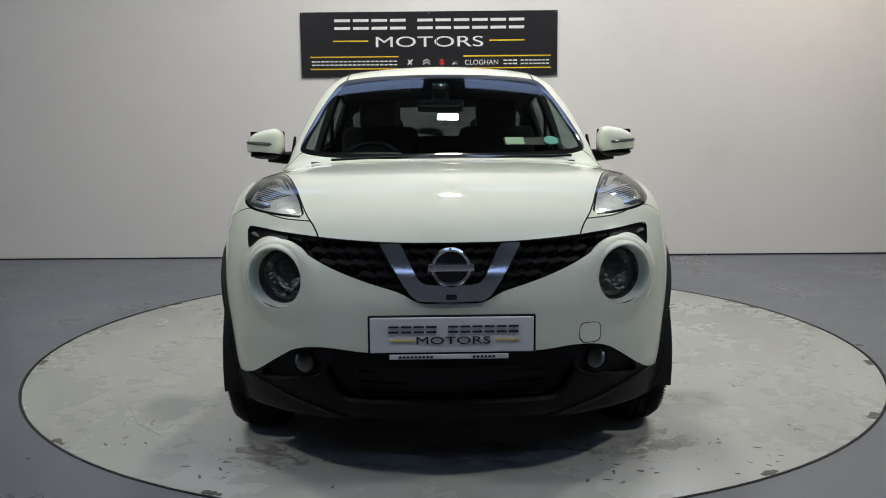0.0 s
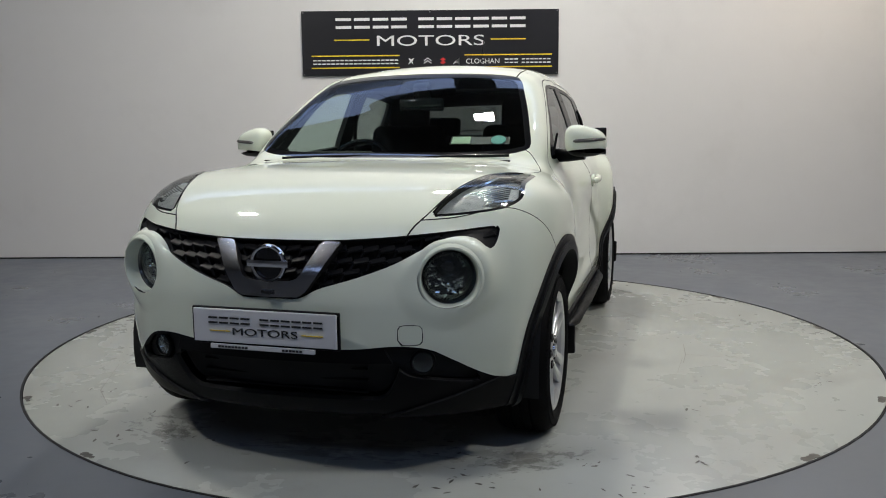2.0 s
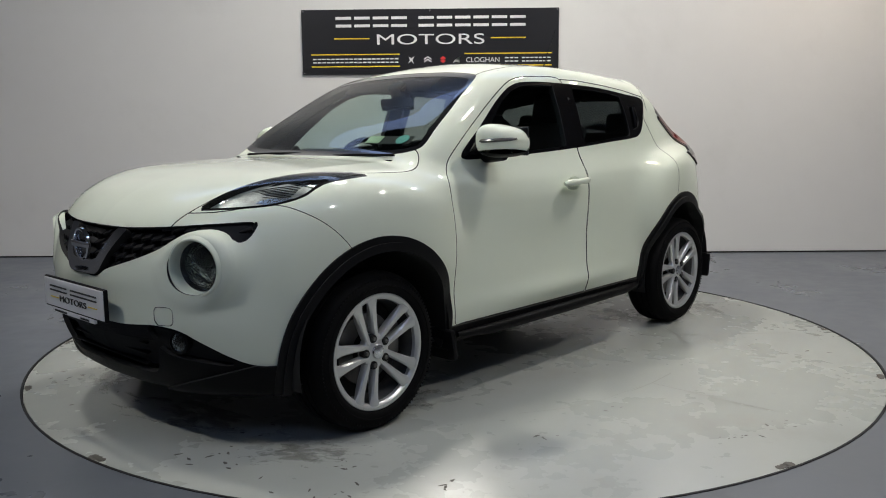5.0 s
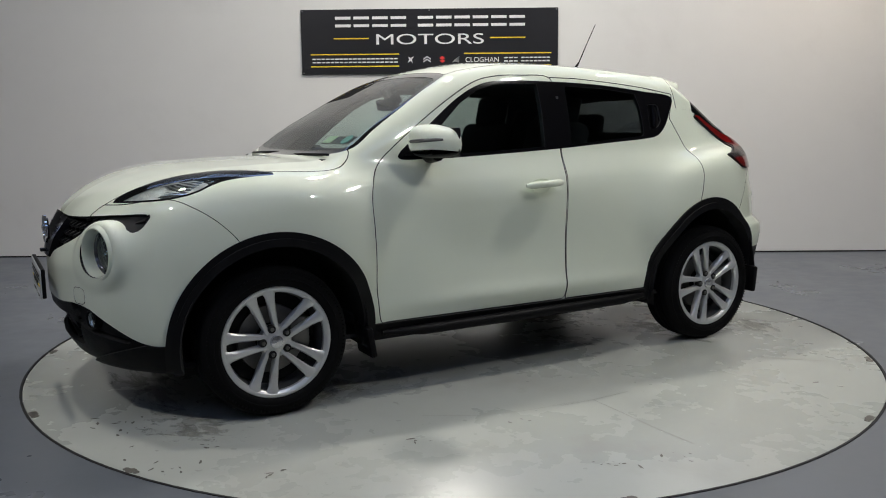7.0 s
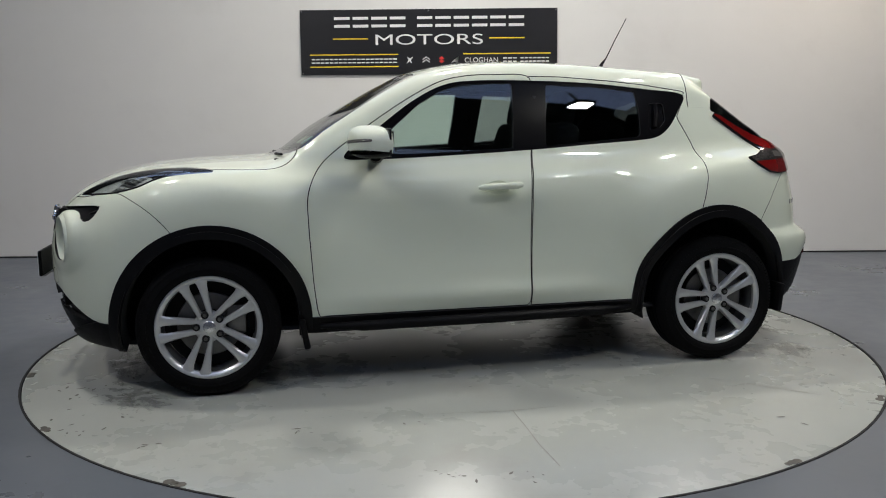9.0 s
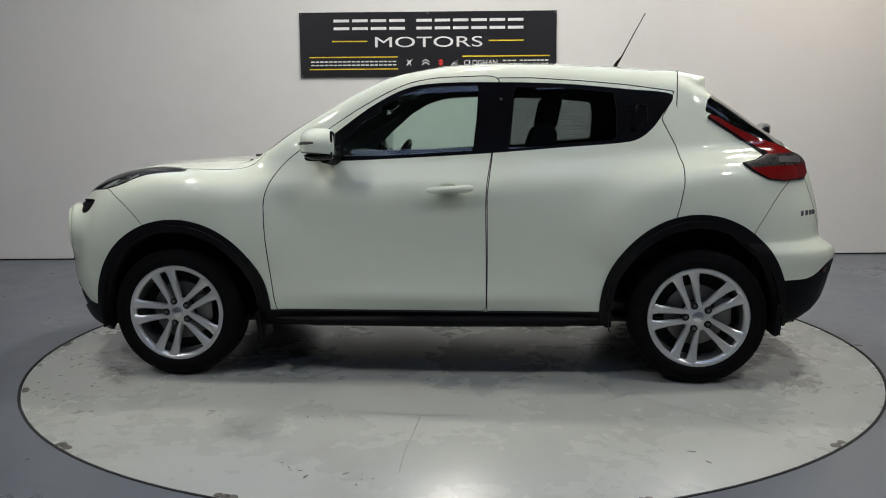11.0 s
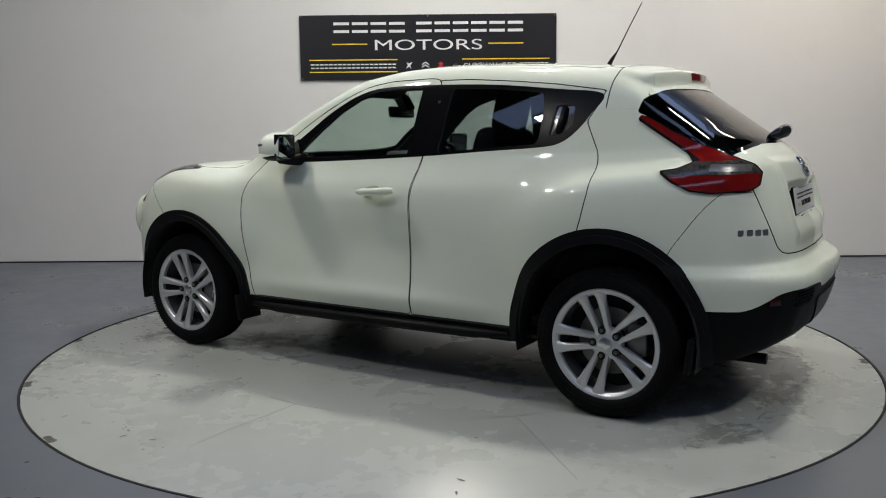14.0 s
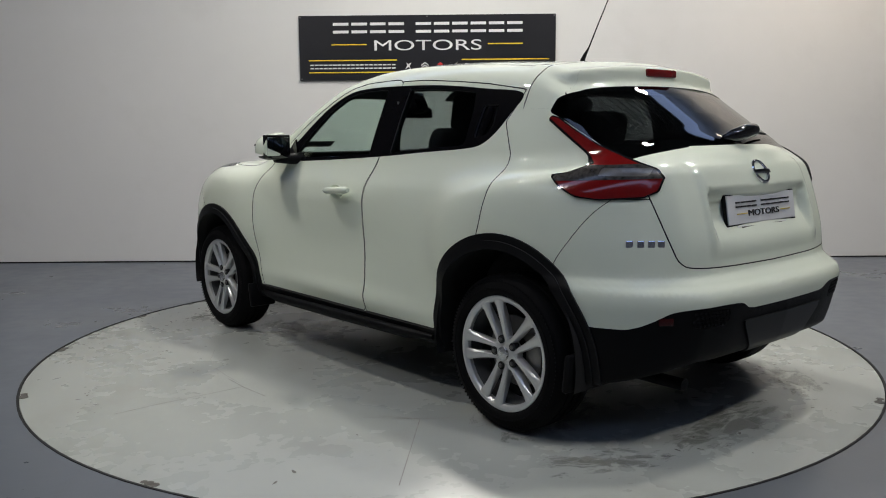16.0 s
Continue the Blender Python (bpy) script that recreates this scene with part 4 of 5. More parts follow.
                for p, q in zip(rows, rows[1:]):
                    for i in range(7):
                        bm.faces.new((p[i], p[(i + 1) % 7], q[(i + 1) % 7], q[i]))
                bm.faces.new(rows[0]), bm.faces.new(rows[-1][::-1])
                bmesh.ops.recalc_face_normals(bm, faces=bm.faces)
                ob = part("spoke", bm, ALLOY, rim)
                spoke_me = {**(spoke_me or {}), sgn: ob.data}
            else:
                ob = new("spoke", spoke_me[sgn])
                ob.parent = rim
            ob.matrix_basis = Matrix.Rotation(a, 4, "X") @ grow
        b = a
        # shade of each lug pocket, as a dark disc set over the hub
        part("lug_pocket_shade", lathe([(0.001, -0.0135), (0.0165, -0.0135), (0.0175, -0.017), (0.0175, -0.04)], 16, pose(0, 0.057 * math.cos(b + math.pi / 2), 0.057 * math.sin(b + math.pi / 2))), DARK, rim)
        part("lug_nut", lathe([(0.001, -0.007), (0.007, -0.007), (0.0085, -0.010), (0.0085, -0.03)], 12, pose(0, 0.057 * math.cos(b + math.pi / 2), 0.057 * math.sin(b + math.pi / 2))), STEEL, rim)
    part("brake_disc", lathe([(0.07, -0.085), (0.145, -0.085), (0.148, -0.09), (0.148, -0.105), (0.07, -0.108)], 48), STEEL, rim, "grey steel brake disc")
    # dark disc added behind the brake to put shade into the spoke gaps
    part("spoke_gap_shade", lathe([(0.001, -0.112), (0.200, -0.112), (0.202, -0.118), (0.001, -0.118)], 40), DARK, rim)
    part("caliper", boxed((0.07, 0.09, 0.14), pose(-0.09, 0.12, 0.02), 0.015), STEEL, rim)
    return rim


def build_mirror(car, s):
    """Door mirror on side s, with its black foot, white shell, glass and signal strip."""
    bm = bmesh.new()
    bmesh.ops.create_icosphere(bm, subdivisions=4, radius=1)
    for v in bm.verts:
        x, y, z = v.co
        e = 0.72
        x, y, z = (math.copysign(abs(c) ** e, c) for c in (x, y, z))
        y = min(y, 0.55)
        v.co = Vector((s * (0.868 + 0.095 * x), -0.545 + 0.10 * y + 0.03 * x, 1.142 + 0.072 * z * (1 - 0.16 * x) - 0.01 * x))
    low = bm.copy()
    for b, keep in ((bm, 1), (low, -1)):
        bmesh.ops.bisect_plane(b, geom=b.verts[:] + b.edges[:] + b.faces[:], plane_co=(s * 0.875, -0.545, 1.098), plane_no=(s * 0.10, -0.10, -1 * keep), clear_outer=True)
        bmesh.ops.recalc_face_normals(b, faces=b.faces)
    m = part("door_mirror", bm, PAINT, car, "white door mirror with a black foot")
    part("lower_shell", low, BLACK, m)
    pts = [(0.70, -0.50, 1.075), (0.78, -0.52, 1.075), (0.86, -0.53, 1.085)]
    part("foot", tube([(s * x, y, z) for x, y, z in pts], [0.035, 0.030, 0.03], 12), BLACK, m)
    part("sail", prism([(-0.64, 1.078), (-0.52, 1.18), (-0.50, 1.08)], 0.012, Matrix(((0, 0, s, s * 0.722), (1, 0, 0, 0), (0, 1, 0, 0), (0, 0, 0, 1)))), GLOSSBLACK, m)
    part("mirror_surround", boxed((0.178, 0.012, 0.128), pose(s * 0.870, -0.489, 1.142, 0, 0, s * 9), 0.005), GLOSSBLACK, m, "black mirror surround")
    part("mirror_glass", boxed((0.150, 0.006, 0.100), pose(s * 0.871, -0.481, 1.143, -4, 0, s * 14), 0.002), MIRROR, m, "mirror glass")
    strip = [(s * (0.868 + 0.095 * a), -0.545 + 0.03 * a - 0.1 * math.sqrt(max(1 - abs(a) ** 2.6, 0.02)) ** 0.9, 1.147 + 0.006 * a) for a in np.arange(-0.5, 0.97, 0.12)]
    part("turn_signal", tube(strip, [0.003] + [0.008] * (len(strip) - 2) + [0.005], 8), SMOKELENS, m, "slim clear turn signal strip")


def build_handle(car, s):
    pts = [(s * (0.858 + 0.016 * math.sin(math.pi * t)), -0.045 + 0.215 * t, 0.925 + 0.01 * t) for t in np.arange(0, 1.01, 0.1)]
    h = part("door_handle", tube(pts, [0.008, 0.014, 0.017, 0.017, 0.016, 0.016, 0.016, 0.017, 0.018, 0.018, 0.012], 12), PAINT, car, "white pull handle")
    part("handle_cup", lathe([(0.001, 0), (0.04, 0.0), (0.048, 0.004), (0.045, -0.006), (0.001, -0.008)], 28, pose(s * 0.846, 0.05, 0.922) @ Matrix.Diagonal((s, 1.25, 0.72, 1))), PAINT, h)


def on_surface(x, z, way=-1):
    """Where the car's nose (way -1) or tail (way 1) lies at x, z."""
    p = np.array([[x, 2.4 * way, z]])
    for _ in range(60):
        p[0, 1] -= way * max(solid(p)[0], 0.0) * 0.9
    return float(p[0, 1])


def build_lamps(car, s, sk):
    # round main lamp
    cx, cz, y = s * 0.585, 0.715, -1.945
    facing = Matrix(((0, 1, 0, cx), (-1, 0, 0, y), (0, 0, 1, cz), (0, 0, 0, 1))) @ pose(0, 0, 0, 0, 0, s * 21.8)
    socket, facing = facing, facing @ pose(-0.042, 0, 0)
    lamp = part("headlamp", lathe([(0.096, -0.012), (0.094, 0.004), (0.09, 0.006), (0.086, -0.002), (0.082, -0.012), (0.078, -0.03), (0.05, -0.08), (0.001, -0.09)], 48, facing), LAMPBED, car, "round projector headlamp")
    part("socket", lathe([(0.128, -0.040), (0.119, -0.010), (0.111, 0.005), (0.106, 0.010), (0.101, 0.010), (0.097, 0.004), (0.094, -0.010), (0.092, -0.046), (0.092, -0.058)], 48, socket), PAINT, lamp, "white socket ring")
    part("bezel", lathe([(0.098, -0.03), (0.098, -0.008), (0.091, -0.002), (0.086, -0.008), (0.086, -0.03)], 48, facing), GLOSSBLACK, lamp, "black ring")
    part("projector", lathe([(0.001, 0.006), (0.016, 0.004), (0.027, -0.002), (0.034, -0.01), (0.036, -0.02), (0.036, -0.06)], 32, facing @ pose(0, 0, 0.034)), GLOSSBLACK, lamp, "dark glass projector lens")
    part("projector_ring", lathe([(0.036, -0.02), (0.043, -0.012), (0.047, -0.022), (0.044, -0.05)], 32, facing @ pose(0, 0, 0.034)), CHROME, lamp)
    bm = bmesh.new()
    rng = random.Random(3)
    for k in range(70):
        a, r = rng.uniform(0, 6.28), rng.uniform(0.028, 0.076)
        zz, yy = r * math.sin(a), r * math.cos(a)
        if math.hypot(yy, zz - 0.034) < 0.05:
            continue
        box(bm, (0.018, rng.uniform(0.010, 0.022), rng.uniform(0.006, 0.012)), facing @ pose(-0.018 - 0.018 * rng.random(), yy, zz, rng.uniform(-40, 40), rng.uniform(-30, 30), rng.uniform(-30, 30)), 0.002, 1)
    tagged(part("reflector_facets", bm, CHROME, lamp, "", False), kind="stuff")
    part("lens", lathe([(0.001, 0.013), (0.03, 0.012), (0.06, 0.007), (0.08, 0.0), (0.088, -0.006), (0.088, -0.009), (0.001, 0.009)], 48, facing), CLEAR, lamp, "clear lens")
    # fog lamp in its dark pocket
    f = Matrix(((0, 1, 0, s * 0.497), (-1, 0, 0, on_surface(0.497, 0.432) + 0.014), (0, 0, 1, 0.432), (0, 0, 0, 1))) @ pose(0, 0, 0, 0, 0, s * 18)
    fog = part("fog_lamp", lathe([(0.035, -0.012), (0.034, -0.004), (0.02, -0.03), (0.001, -0.035)], 32, f), SILVER, car, "round fog lamp")
    part("lens", lathe([(0.001, 0.006), (0.02, 0.004), (0.035, -0.002), (0.035, -0.005), (0.001, 0.003)], 32, f), CLEAR, fog)
    part("bezel", lathe([(0.044, -0.03), (0.044, 0.0), (0.037, 0.004), (0.035, -0.02)], 32, f), BLACK, fog)
    # upper lamp: lens over a silver housing
    up = sk.panel("upper_lamp", ["headlight"], LAMPSILVER, car, -0.022, 0.01, DARK, s, "boomerang-shaped upper lamp")
    sk.panel("dark_housing", ["lamp_dark"], GLOSSBLACK, up, -0.028, 0.01, DARK, s, "dark lamp housing")
    sk.panel("lens", ["headlight", "lamp_dark"], CLEAR, up, 0.002, 0.003, INNERGLASS, s, "clear lens")
    sk.panel("gasket", ["lamp_gasket"], GLOSSBLACK, up, 0.0, 0.02, DARK, s, "black rubber edge")
    part("light_guide", tube([(s * x, y, z) for x, y, z in ((0.53, -1.78, 0.895), (0.60, -1.73, 0.913), (0.67, -1.665, 0.93), (0.725, -1.60, 0.937))], [0.006, 0.016, 0.02, 0.012], 8), SILVER, up)
    part("light_guide", tube([(s * x, y, z) for x, y, z in ((0.55, -1.72, 0.945), (0.60, -1.58, 0.985), (0.64, -1.46, 1.008), (0.69, -1.35, 1.01))], [0.006, 0.014, 0.014, 0.005], 8), CHROME, up)
    for k in range(9):
        t = 0.011 * k
        part("rib", tube([(s * x, y + t, z + 0.6 * t) for x, y, z in ((0.56, -1.775, 0.915), (0.64, -1.705, 0.932), (0.71, -1.625, 0.942))], 0.0022, 6), DARKCHROME, up)
    part("bulb", lathe([(0.001, 0.03), (0.014, 0.026), (0.018, 0.0), (0.014, -0.02)], 20, pose(s * 0.69, -1.50, 0.975, 0, 0, 90)), SILVER, up)
    # tail lamp
    tl = sk.panel("tail_lamp", ["tail_lamp"], REDLENS, car, 0.010, 0.03, DARK, s, "red and clear boomerang tail lamp")
    sk.panel("clear_band", ["tail_clear"], TAILCLEAR, tl, 0.011, 0.03, DARK, s, "clear lamp band")
    sk.panel("reversing_lamp", ["tail_silver"], SMOKELENS, tl, 0.010, 0.03, DARK, s, "clear reversing lamp")
    sk.panel("lamp_edge", ["tail_edge"], GLOSSBLACK, tl, 0.008, 0.03, DARK, s, "black lamp edge")


def build_interior(car):
    part("cabin_floor", boxed((1.36, 2.5, 0.05), pose(0, 0.35, 0.34), 0.01), TRIM, car)
    part("firewall", boxed((1.3, 0.04, 0.6), pose(0, -0.85, 0.62)), TRIM, car)
    part("luggage_wall", boxed((1.2, 0.04, 0.45), pose(0, 1.55, 0.6)), TRIM, car)
    prof = [(-0.86, 1.03), (-0.72, 1.055), (-0.56, 1.05), (-0.48, 1.02), (-0.44, 0.94), (-0.46, 0.82), (-0.52, 0.7), (-0.6, 0.55), (-0.86, 0.5)]
    bm = prism(prof, 1.3, Matrix(((0, 0, 1, -0.65), (1, 0, 0, 0), (0, 1, 0, 0), (0, 0, 0, 1))), 0.012)
    dash = part("dashboard", bm, TRIM, car, "dark dashboard")
    part("cowl", boxed((0.36, 0.2, 0.07), pose(-0.36, -0.52, 1.055, -8, 0, 0), 0.03, 3), TRIM, dash)
    part("centre_console", boxed((0.2, 0.75, 0.2), pose(0, -0.1, 0.47), 0.04, 3), TRIM, car)
    # steering wheel before the driver's seat
    w = pose(-0.36, -0.36, 0.985, 62, 0, 0)
    ring = [w @ Vector((0.178 * math.cos(a), 0.178 * math.sin(a), 0)) for a in np.linspace(0, 2 * math.pi, 41)]
    sw = part("steering_wheel", tube(ring, 0.016, 10), GLOSSBLACK, car, "black steering wheel")
    part("boss", boxed((0.17, 0.12, 0.05), w @ pose(0, -0.01, -0.01), 0.02, 3), TRIM, sw)
    part("wheel_spoke", boxed((0.34, 0.03, 0.02), w @ pose(0, 0.0, -0.01), 0.006), TRIM, sw)
    for s in (-1, 1):
        seat = part("front_seat", boxed((0.50, 0.52, 0.16), pose(s * 0.36, 0.13, 0.60, 6, 0, 0), 0.05, 3), CLOTH, car, "black cloth front seat")
        part("backrest", boxed((0.47, 0.13, 0.62), pose(s * 0.36, 0.44, 0.93, -17, 0, 0), 0.055, 4), CLOTH, seat)
        part("headrest", boxed((0.25, 0.10, 0.19), pose(s * 0.36, 0.545, 1.30, -12, 0, 0), 0.04, 4), CLOTH, seat)
        for d in (-0.06, 0.06):
            part("headrest_post", tube([(s * 0.36 + d, 0.52, 1.16), (s * 0.36 + d, 0.54, 1.26)], 0.006, 8), CHROME, seat)
        part("belt", tube([(s * 0.63, 0.30, 1.36), (s * 0.64, 0.28, 1.0), (s * 0.64, 0.26, 0.6)], 0.012, 6), TRIM, seat)
    bench = part("rear_bench", boxed((1.2, 0.48, 0.16), pose(0, 0.98, 0.62, 5, 0, 0), 0.05, 3), CLOTH, car, "black cloth rear bench")
    part("backrest", boxed((1.18, 0.13, 0.55), pose(0, 1.26, 0.90, -18, 0, 0), 0.05, 3), CLOTH, bench)
    for x in (-0.36, 0.36):
        part("headrest", boxed((0.24, 0.09, 0.15), pose(x, 1.335, 1.215, -10, 0, 0), 0.035, 3), CLOTH, bench)
    part("parcel_shelf", boxed((1.1, 0.32, 0.02), pose(0, 1.5, 1.08), 0.005), TRIM, car)
    part("rear_view_mirror", boxed((0.24, 0.03, 0.065), pose(0, -0.36, 1.33, 10, 0, 0), 0.014, 3), GLOSSBLACK, car, "black rear-view mirror")
    part("sensor_box", boxed((0.09, 0.06, 0.12), pose(0, -0.34, 1.385, 30, 0, 0), 0.012), GLOSSBLACK, car)
    for x in (-0.34, 0.34):
        part("sun_visor", boxed((0.36, 0.16, 0.018), pose(x, -0.21, 1.445, 32, 0, 0), 0.006), TRIM, car)
    # stickers inside the screen
    part("permit_holder", boxed((0.27, 0.003, 0.06), pose(0.42, -0.823, 1.150, -57, 0, 5)), INK, car, "", False)
    part("permit", boxed((0.085, 0.003, 0.055), pose(0.335, -0.834, 1.153, -57, 0, 5)), STICKER, car, "pale green paper", False)
    part("permit", lathe([(0.001, 0.002), (0.034, 0.002), (0.034, -0.002), (0.001, -0.002)], 24, pose(0.505, -0.819, 1.154, -57, 0, 5) @ pose(0, 0, 0, 0, 0, 90)), STICKER_TEAL, car, "teal disc", False)


def build_plate(car, at, turn, name, tilt=0):
    m = pose(*at, tilt, 0, turn)
    p = part(name, boxed((0.52, 0.012, 0.114), m, 0.003), PLATE, car, "white dealer plate with black print", False)
    part("surround", boxed((0.534, 0.016, 0.126), m @ pose(0, 0.006, -0.001), 0.004), BLACK, p, "", False)
    f = -0.008
    for x0, x1, n in ((-0.205, -0.045, 4), (-0.015, 0.215, 6)):
        w = (x1 - x0) / n
        for k in range(n):
            for dz in (-0.0085, 0.0085):
                part("lettering", boxed((w * 0.82, 0.003, 0.0058), m @ pose(x0 + w * (k + 0.5), f, 0.019 + dz)), INK, p, "", False)
    part("lettering", words("MOTORS", 0.235, 0.024, m @ pose(0.005, f, -0.017, 90, 0, 0), 0.0015), INK, p, "", False)
    for a in (-0.16, 0.175):
        part("line", boxed((0.075, 0.003, 0.003), m @ pose(a, f, -0.017)), YELLOW, p, "", False)
    part("foot_strip", boxed((0.38, 0.012, 0.016), m @ pose(-0.01, 0.0, -0.071), 0.002), PLATE, p, "", False)
    for x0, n in ((-0.165, 9), (0.07, 6)):
        for k in range(n):
            part("lettering", boxed((0.009, 0.003, 0.007), m @ pose(x0 + 0.0125 * k, f + 0.001, -0.071)), INK, p, "", False)


def build_grille(car, sk):
    g = sk.panel("grille", ["grille", "vee"], DARK, car, -0.045, 0.01, DARK, 0, "black honeycomb grille")
    bm = bmesh.new()

    rows = np.arange(0.664, 0.87, 0.036)
    for r, z in enumerate(rows):
        for k in range(-14, 15):
            x = (k + 0.5 * (r % 2)) * 0.054
            if area_distance(np.array([abs(x)]), np.array([z]), GRILLE)[0] > -0.004 or abs(x) > 0.68:
                continue
            y = on_surface(x, z) + 0.026
            yaw = math.degrees(math.atan2(slope(SWEEP, abs(x)), 1)) * (1 if x > 0 else -1)
            w = 1 if x > 0 else -1
            m = pose(x, y, z, 0, 0, yaw)
            # one scale: a tilted shelf with a turned-down end
            box(bm, (0.050, 0.026, 0.010), m @ pose(0, 0, 0, 30, -12 * w, 0), 0.002, 1)
            box(bm, (0.010, 0.022, 0.034), m @ pose(0.024 * w, 0.003, -0.016, 0, 22 * w, 0), 0.002, 1)
    tagged(part("mesh", bm, MESHBLACK, g, "black plastic mesh", False), kind="stuff")
    for w in (-1, 1):
        sk.panel("grille_end", ["grille_tip"], MESHBLACK, g, -0.012, 0.03, DARK, w)
    sk.panel("chrome_vee", ["vee"], VEECHROME, car, 0.010, 0.03, DARK, 0, "chrome v-shaped grille bar")
    ring = Matrix(((0, 1, 0, 0), (-1, 0, 0, -2.085), (0, 0, 1, 0.768), (0, 0, 0, 1)))
    e = part("emblem", lathe([(0.050, 0.0), (0.053, 0.008), (0.059, 0.010), (0.064, 0.006), (0.065, -0.004), (0.05, -0.004)], 40, ring, True), CHROME, car, "round chrome emblem")
    part("emblem_bar", boxed((0.15, 0.012, 0.024), pose(0, -2.092, 0.768), 0.004), CHROME, e)
    part("emblem_back", lathe([(0.001, -0.004), (0.05, -0.004), (0.05, -0.012), (0.001, -0.012)], 32, ring), GLOSSBLACK, e)
    part("camera_bead", boxed((0.035, 0.02, 0.016), pose(0, -2.105, 0.675), 0.004), GLOSSBLACK, car)


def build_car():
    car = thing("car", "pearl white small crossover car with black arches, parked on the turntable", "car")
    sk = cut_skin()
    P = sk.panel
    P("bonnet", ["bonnet"], PAINT, car, label="white bonnet")
    P("front_bumper", ["front_bumper"], PAINT, car, label="white front bumper")
    P("lower_grille", ["intake"], BLACK, car, -0.004, 0.02, label="black lower bumper and air intake")
    for s in (-1, 1):
        P("corner_lip", ["corner_lip"], BLACK, car, 0.007, 0.03, DARK, s, "satin black corner lip")
    P("air_intake", ["mouth"], DARK, car, -0.05, 0.02)
    for s in (-1, 1):
        P("fog_lamp_pocket", ["fog_pocket"], DARK, car, -0.03, 0.02, DARK, s)
    for z in (0.325, 0.365, 0.405):
        part("intake_slat", boxed((0.62, 0.02, 0.008), pose(0, -1.995, z, 15), 0.003), BLACK, car)
    P("rear_bumper", ["rear_bumper"], PAINT, car, label="white rear bumper")
    P("rear_skirt", ["skirt"], BLACK, car, -0.003, 0.02, label="black lower rear bumper")
    P("roof", ["roof"], PAINT, car, 0, 0.03, TRIM)
    P("spoiler", ["spoiler"], PAINT, car, 0, 0.02, TRIM)
    P("tailgate", ["hatch"], PAINT, car, 0, 0.03, TRIM, label="white tailgate")
    P("windscreen", ["screen"], SCREEN, car, -0.002, 0.004, INNERGLASS, label="tinted windscreen")
    P("windscreen_border", ["frit"], GLOSSBLACK, car, -0.001, 0.008, label="black windscreen border")
    P("rear_window", ["back_glass"], DARKGLASS, car, -0.002, 0.004, INNERGLASS, label="dark privacy glass")
    P("underbody", ["under"], DARK, car, -0.02, 0.02)
    P("shut_line", ["seam"], DARK, car, -0.006, 0.012)
    for s in (-1, 1):
        P("body_side", ["body"], PAINT, car, 0, 0.03, TRIM, s, "white body side")
        P("front_door", ["front_door"], PAINT, car, 0, 0.035, TRIM, s, "white front door")
        P("rear_door", ["rear_door"], PAINT, car, 0, 0.035, TRIM, s, "white rear door")
        P("window_frame", ["glass_frame"], SATINBLACK, car, -0.002, 0.02, TRIM, s, "gloss black window frame")
        P("pillar_cover", ["b_pillar"], SATINBLACK, car, -0.001, 0.03, TRIM, s, "gloss black pillar")
        P("front_window", ["front_glass"], SIDEGLASS, car, -0.006, 0.004, INNERGLASS, s, "tinted side glass")
        P("rear_side_window", ["rear_glass"], PRIVACY, car, -0.006, 0.004, INNERGLASS, s, "dark privacy glass")
        P("sill", ["sill"], BLACK, car, 0.012, 0.03, DARK, s, "black plastic sill")
        fl = P("arch_flare", ["flare"], FLAREBLACK, car, 0.010, 0.05, DARK, s, "black wheel arch flares")
        P("flare_lip", ["flare_lip"], FLAREBLACK, fl, 0.019, 0.06, DARK, s)
        h = P("rear_door_handle", ["handle_pocket"], GLOSSBLACK, car, -0.012, 0.02, TRIM, s, "hidden black rear door handle")
        part("pull", tube([(s * 0.683, 0.935, 1.20), (s * 0.662, 0.95, 1.26), (s * 0.640, 0.955, 1.315)], [0.012, 0.016, 0.012], 8), SATINBLACK, h)
        part("sill_bar", tube([(s * x, y, z) for x, y, z in ((0.815, -0.80, 0.292), (0.838, -0.6, 0.288), (0.842, 0.0, 0.292), (0.838, 0.6, 0.296), (0.815, 0.76, 0.30))], [0.012, 0.024, 0.026, 0.024, 0.012], 10), BLACK, car)
        build_mirror(car, s)
        build_handle(car, s)
        build_lamps(car, s, sk)
        for y0, r, up in ((-1.285, 0.405, 1.03), (1.212, 0.40, 1.10)):
            bm = lathe([(r, 0.84), (r, 0.40), (0.001, 0.40)], 40, pose(0, y0, 0.325) @ Matrix.Diagonal((s, 1, up, 1)))
            bmesh.ops.bisect_plane(bm, geom=bm.verts[:] + bm.edges[:] + bm.faces[:], plane_co=(0, 0, 0.24), plane_no=(0, 0, -1), clear_outer=True)
            part("wheel_well", bm, DARK, car, "black wheel well liner")
        # mud flaps
        part("mud_flap", boxed((0.16, 0.03, 0.14), pose(s * 0.79, -0.875, 0.265, 10, 0, 0), 0.01), BLACK, car)
        part("mud_flap", boxed((0.17, 0.028, 0.15), pose(s * 0.785, 1.585, 0.315, -6, 0, 0), 0.012), BLACK, car)
    build_grille(car, sk)
    build_interior(car)
    wheel = build_wheel(car)
    wheel.location = (0.848, FRONT_AXLE, HUB_Z)
    for x, y in ((0.848, REAR_AXLE), (-0.848, FRONT_AXLE), (-0.848, REAR_AXLE)):
        copy_thing(wheel, pose(x, y, HUB_Z, 0, 0, 0 if x > 0 else 180)).parent = car
    build_plate(car, (0, -2.132, 0.560), 0, "front_plate")
    build_plate(car, (0, 1.854, 0.90), 180, "rear_plate", -9)
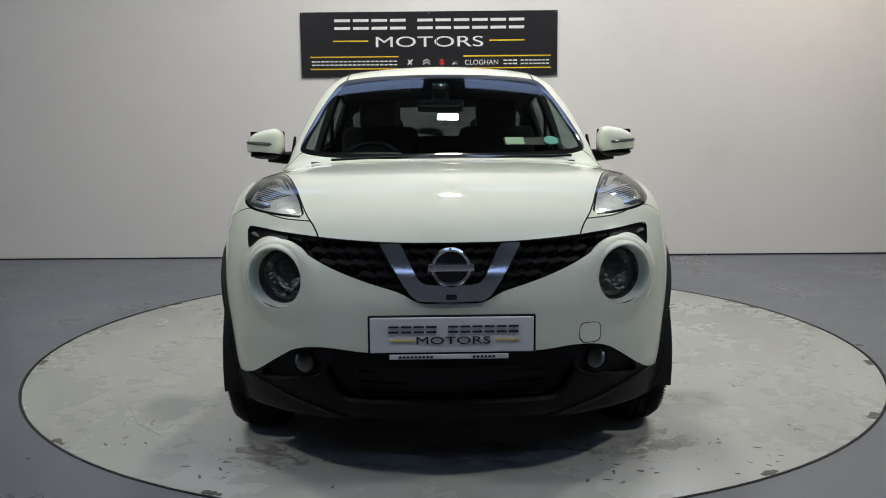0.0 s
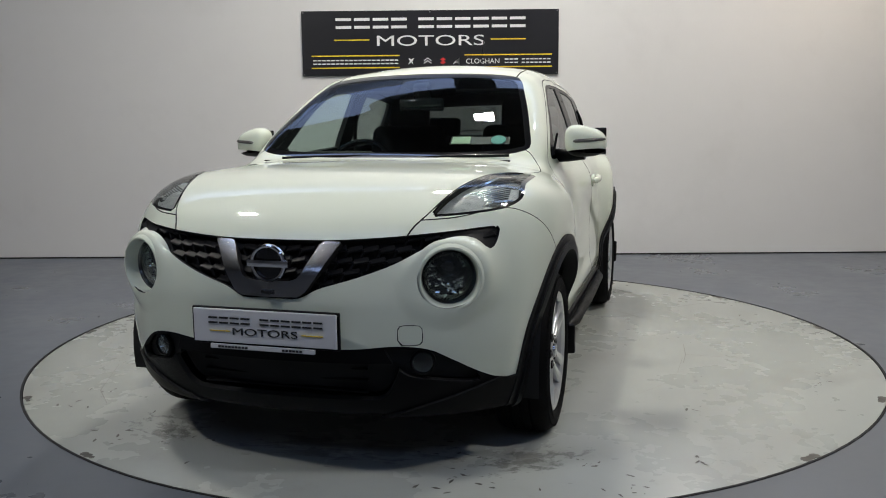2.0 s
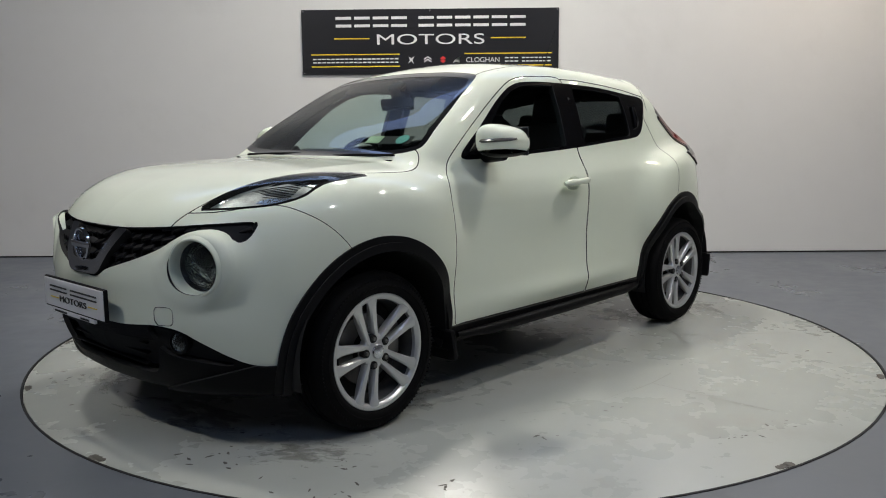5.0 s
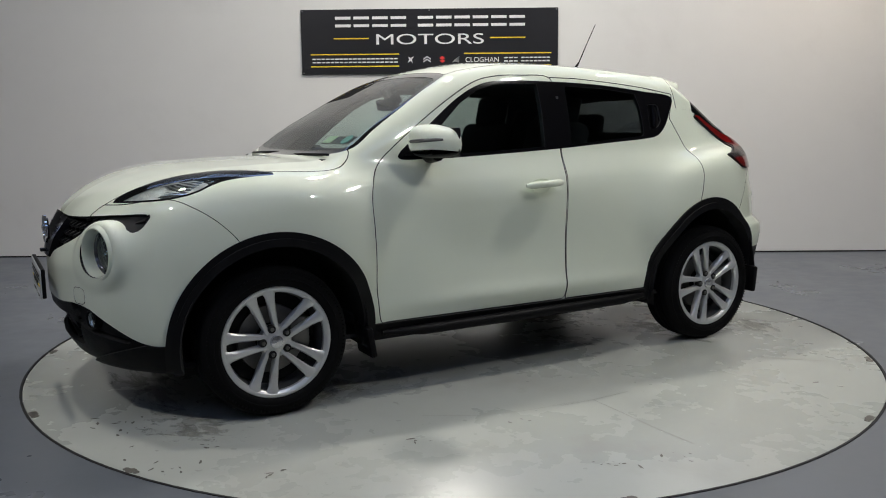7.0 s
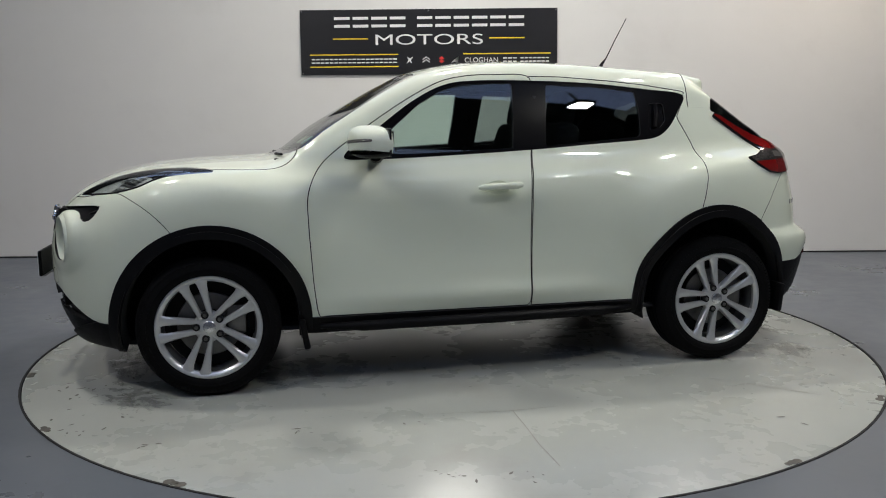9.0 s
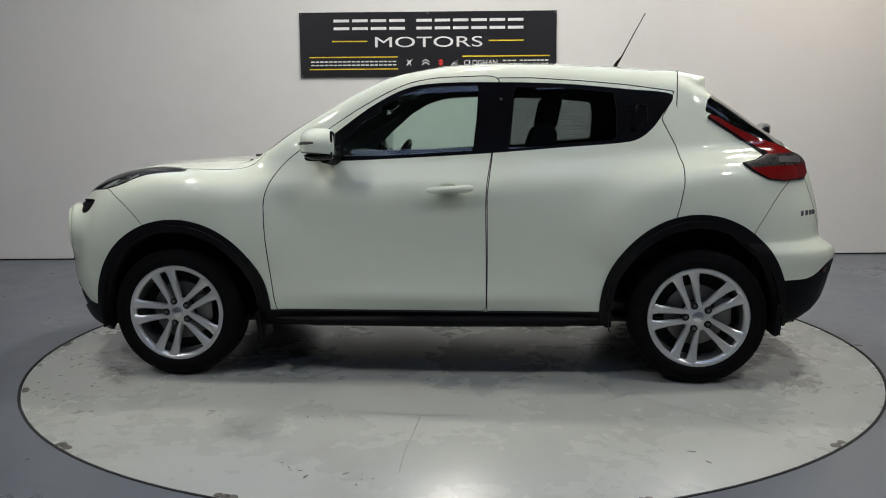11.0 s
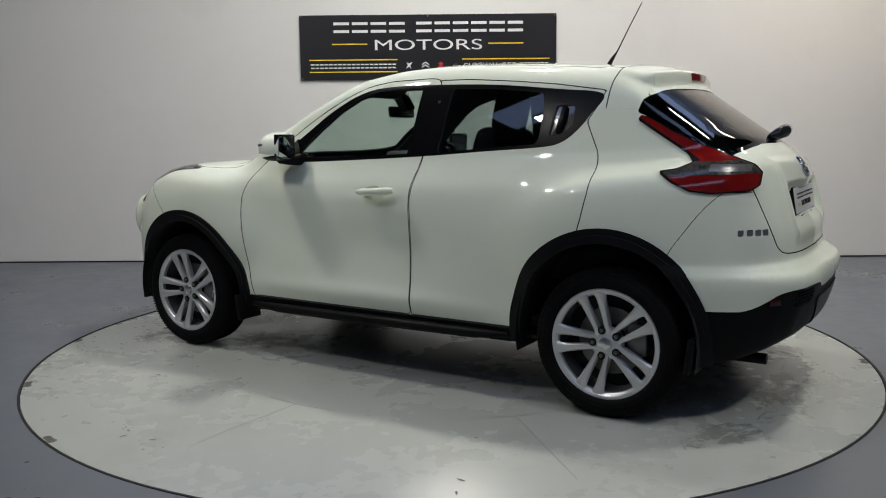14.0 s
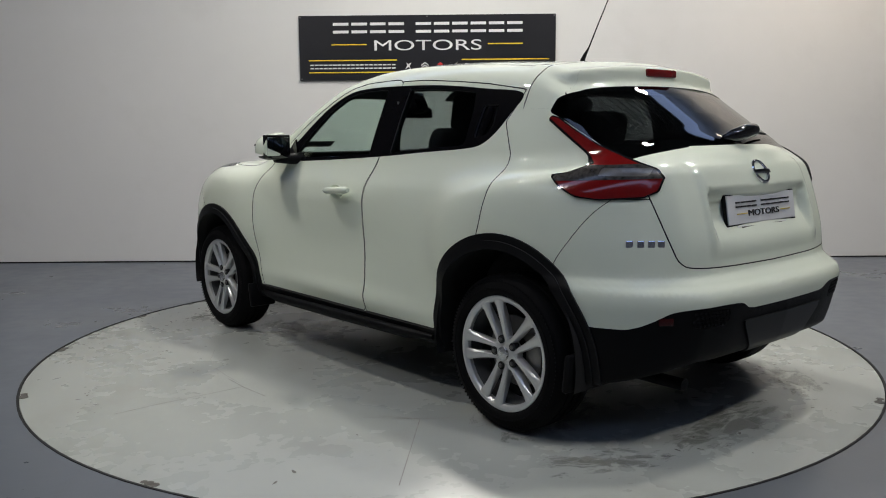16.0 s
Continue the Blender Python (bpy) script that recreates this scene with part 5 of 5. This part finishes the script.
    # aerial
    a = part("aerial", tube([(0.0, 0.905, 1.525), (0.0, 0.93, 1.57), (0.0, 0.953, 1.60)], [0.014, 0.009, 0.004], 10), BLACK, car, "thin black roof aerial")
    part("rod", tube([(0.0, 0.953, 1.60), (0.0, 1.01, 1.71), (0.0, 1.075, 1.83)], [0.0035, 0.0028, 0.0025], 8), BLACK, a)
    # brake light in the spoiler
    part("brake_light", boxed((0.21, 0.03, 0.036), pose(0, 1.356, 1.456), 0.009), REDLENS, car, "red high brake light")
    # wipers
    w = part("rear_wiper", tube([(0.05, 1.705, 1.175), (0.03, 1.73, 1.185), (-0.03, 1.75, 1.20), (-0.10, 1.75, 1.208), (-0.15, 1.735, 1.203), (-0.165, 1.727, 1.20)], [0.014, 0.026, 0.031, 0.027, 0.016, 0.006], 16), GLOSSBLACK, car, "black rear wiper")
    part("wiper_blade", tube([(-0.14, 1.73, 1.197), (-0.24, 1.70, 1.195), (-0.34, 1.672, 1.19)], [0.007, 0.006, 0.004], 8), BLACK, w)
    for x0, x1 in ((-0.5, 0.05), (0.1, 0.58)):
        part("wiper", tube([(x0, -0.965, 1.075), ((x0 + x1) / 2, -0.968, 1.085), (x1, -0.945, 1.088)], [0.008, 0.007, 0.006], 8), BLACK, car, "black wiper")
    part("cowl_grille", boxed((1.18, 0.05, 0.02), pose(0, -0.955, 1.058), 0.004), BLACK, car)
    # tailgate emblem and recess lip
    high, low = on_surface(0, 1.09, 1), on_surface(0, 0.996, 1)
    lean = math.atan2(low - high, 0.094)
    ring = Matrix.Translation((0, (high + low) / 2 + 0.006, 1.043)) @ Matrix.Rotation(lean, 4, "X") @ Matrix(((0, -1, 0, 0), (1, 0, 0, 0), (0, 0, 1, 0), (0, 0, 0, 1)))
    e = part("emblem", lathe([(0.040, 0.0), (0.043, 0.007), (0.049, 0.008), (0.053, 0.004), (0.053, -0.01), (0.04, -0.01)], 36, ring, True), CHROME, car, "round chrome emblem")
    part("emblem_bar", boxed((0.12, 0.012, 0.02), pose(0, (high + low) / 2 + 0.012, 1.043, math.degrees(lean)), 0.004), CHROME, e)
    for k in range(4):
        x = 0.69 - 0.028 * k
        part("badge", boxed((0.027, 0.006, 0.026), pose(x, on_surface(x, 0.80, 1), 0.80, 0, 0, 180 - 40), 0.003), CHROME, car, "", False)
    P("skid_plate", ["skid"], VEEGREY, car, 0.004, 0.03, label="dark grey skid plate")
    for s in (-1, 1):
        P("mesh_insert", ["skirt_mesh"], DARK, car, -0.012, 0.02, DARK, s, "black mesh insert")
        bm = bmesh.new()
        for i in range(9):
            for j in range(4):
                x, z = s * (0.405 + 0.0175 * i + 0.009 * (j % 2)), 0.503 + 0.0165 * j
                yy = on_surface(x, z, 1) - 0.006
                box(bm, (0.013, 0.008, 0.003), pose(x, yy, z, 0, 30, -s * 12))
                box(bm, (0.013, 0.008, 0.003), pose(x, yy, z, 0, -30, -s * 12))
        tagged(part("lattice", bm, MESHBLACK, car, "black plastic lattice", False), kind="stuff")
        ry = on_surface(s * 0.64, 0.525, 1)
        part("reflector", boxed((0.055, 0.010, 0.030), pose(s * 0.64, ry - 0.004, 0.525, 0, 0, -s * 40), 0.004), REFLECTOR, car, "dark red reflector")
    part("exhaust", tube([(0.42, 1.5, 0.235), (0.42, 1.80, 0.235)], 0.024, 14), BLACK, car)
    part("axle_beam", boxed((1.4, 0.1, 0.08), pose(0, REAR_AXLE, 0.28), 0.02), DARK, car)
    return car


build_place()
build_sign()
TABLE = build_turntable()
CAR = build_car()


def motions():
    walk(TABLE, [(t, pose(0, 0, 0, 0, 0, a)) for t, a in enumerate(TURN)])
    walk(CAR, [(t, pose(CAR_OFFSET * math.cos(radians(a)), CAR_OFFSET * math.sin(radians(a)), 0, 0, 0, a)) for t, a in enumerate(TURN)])


motions()
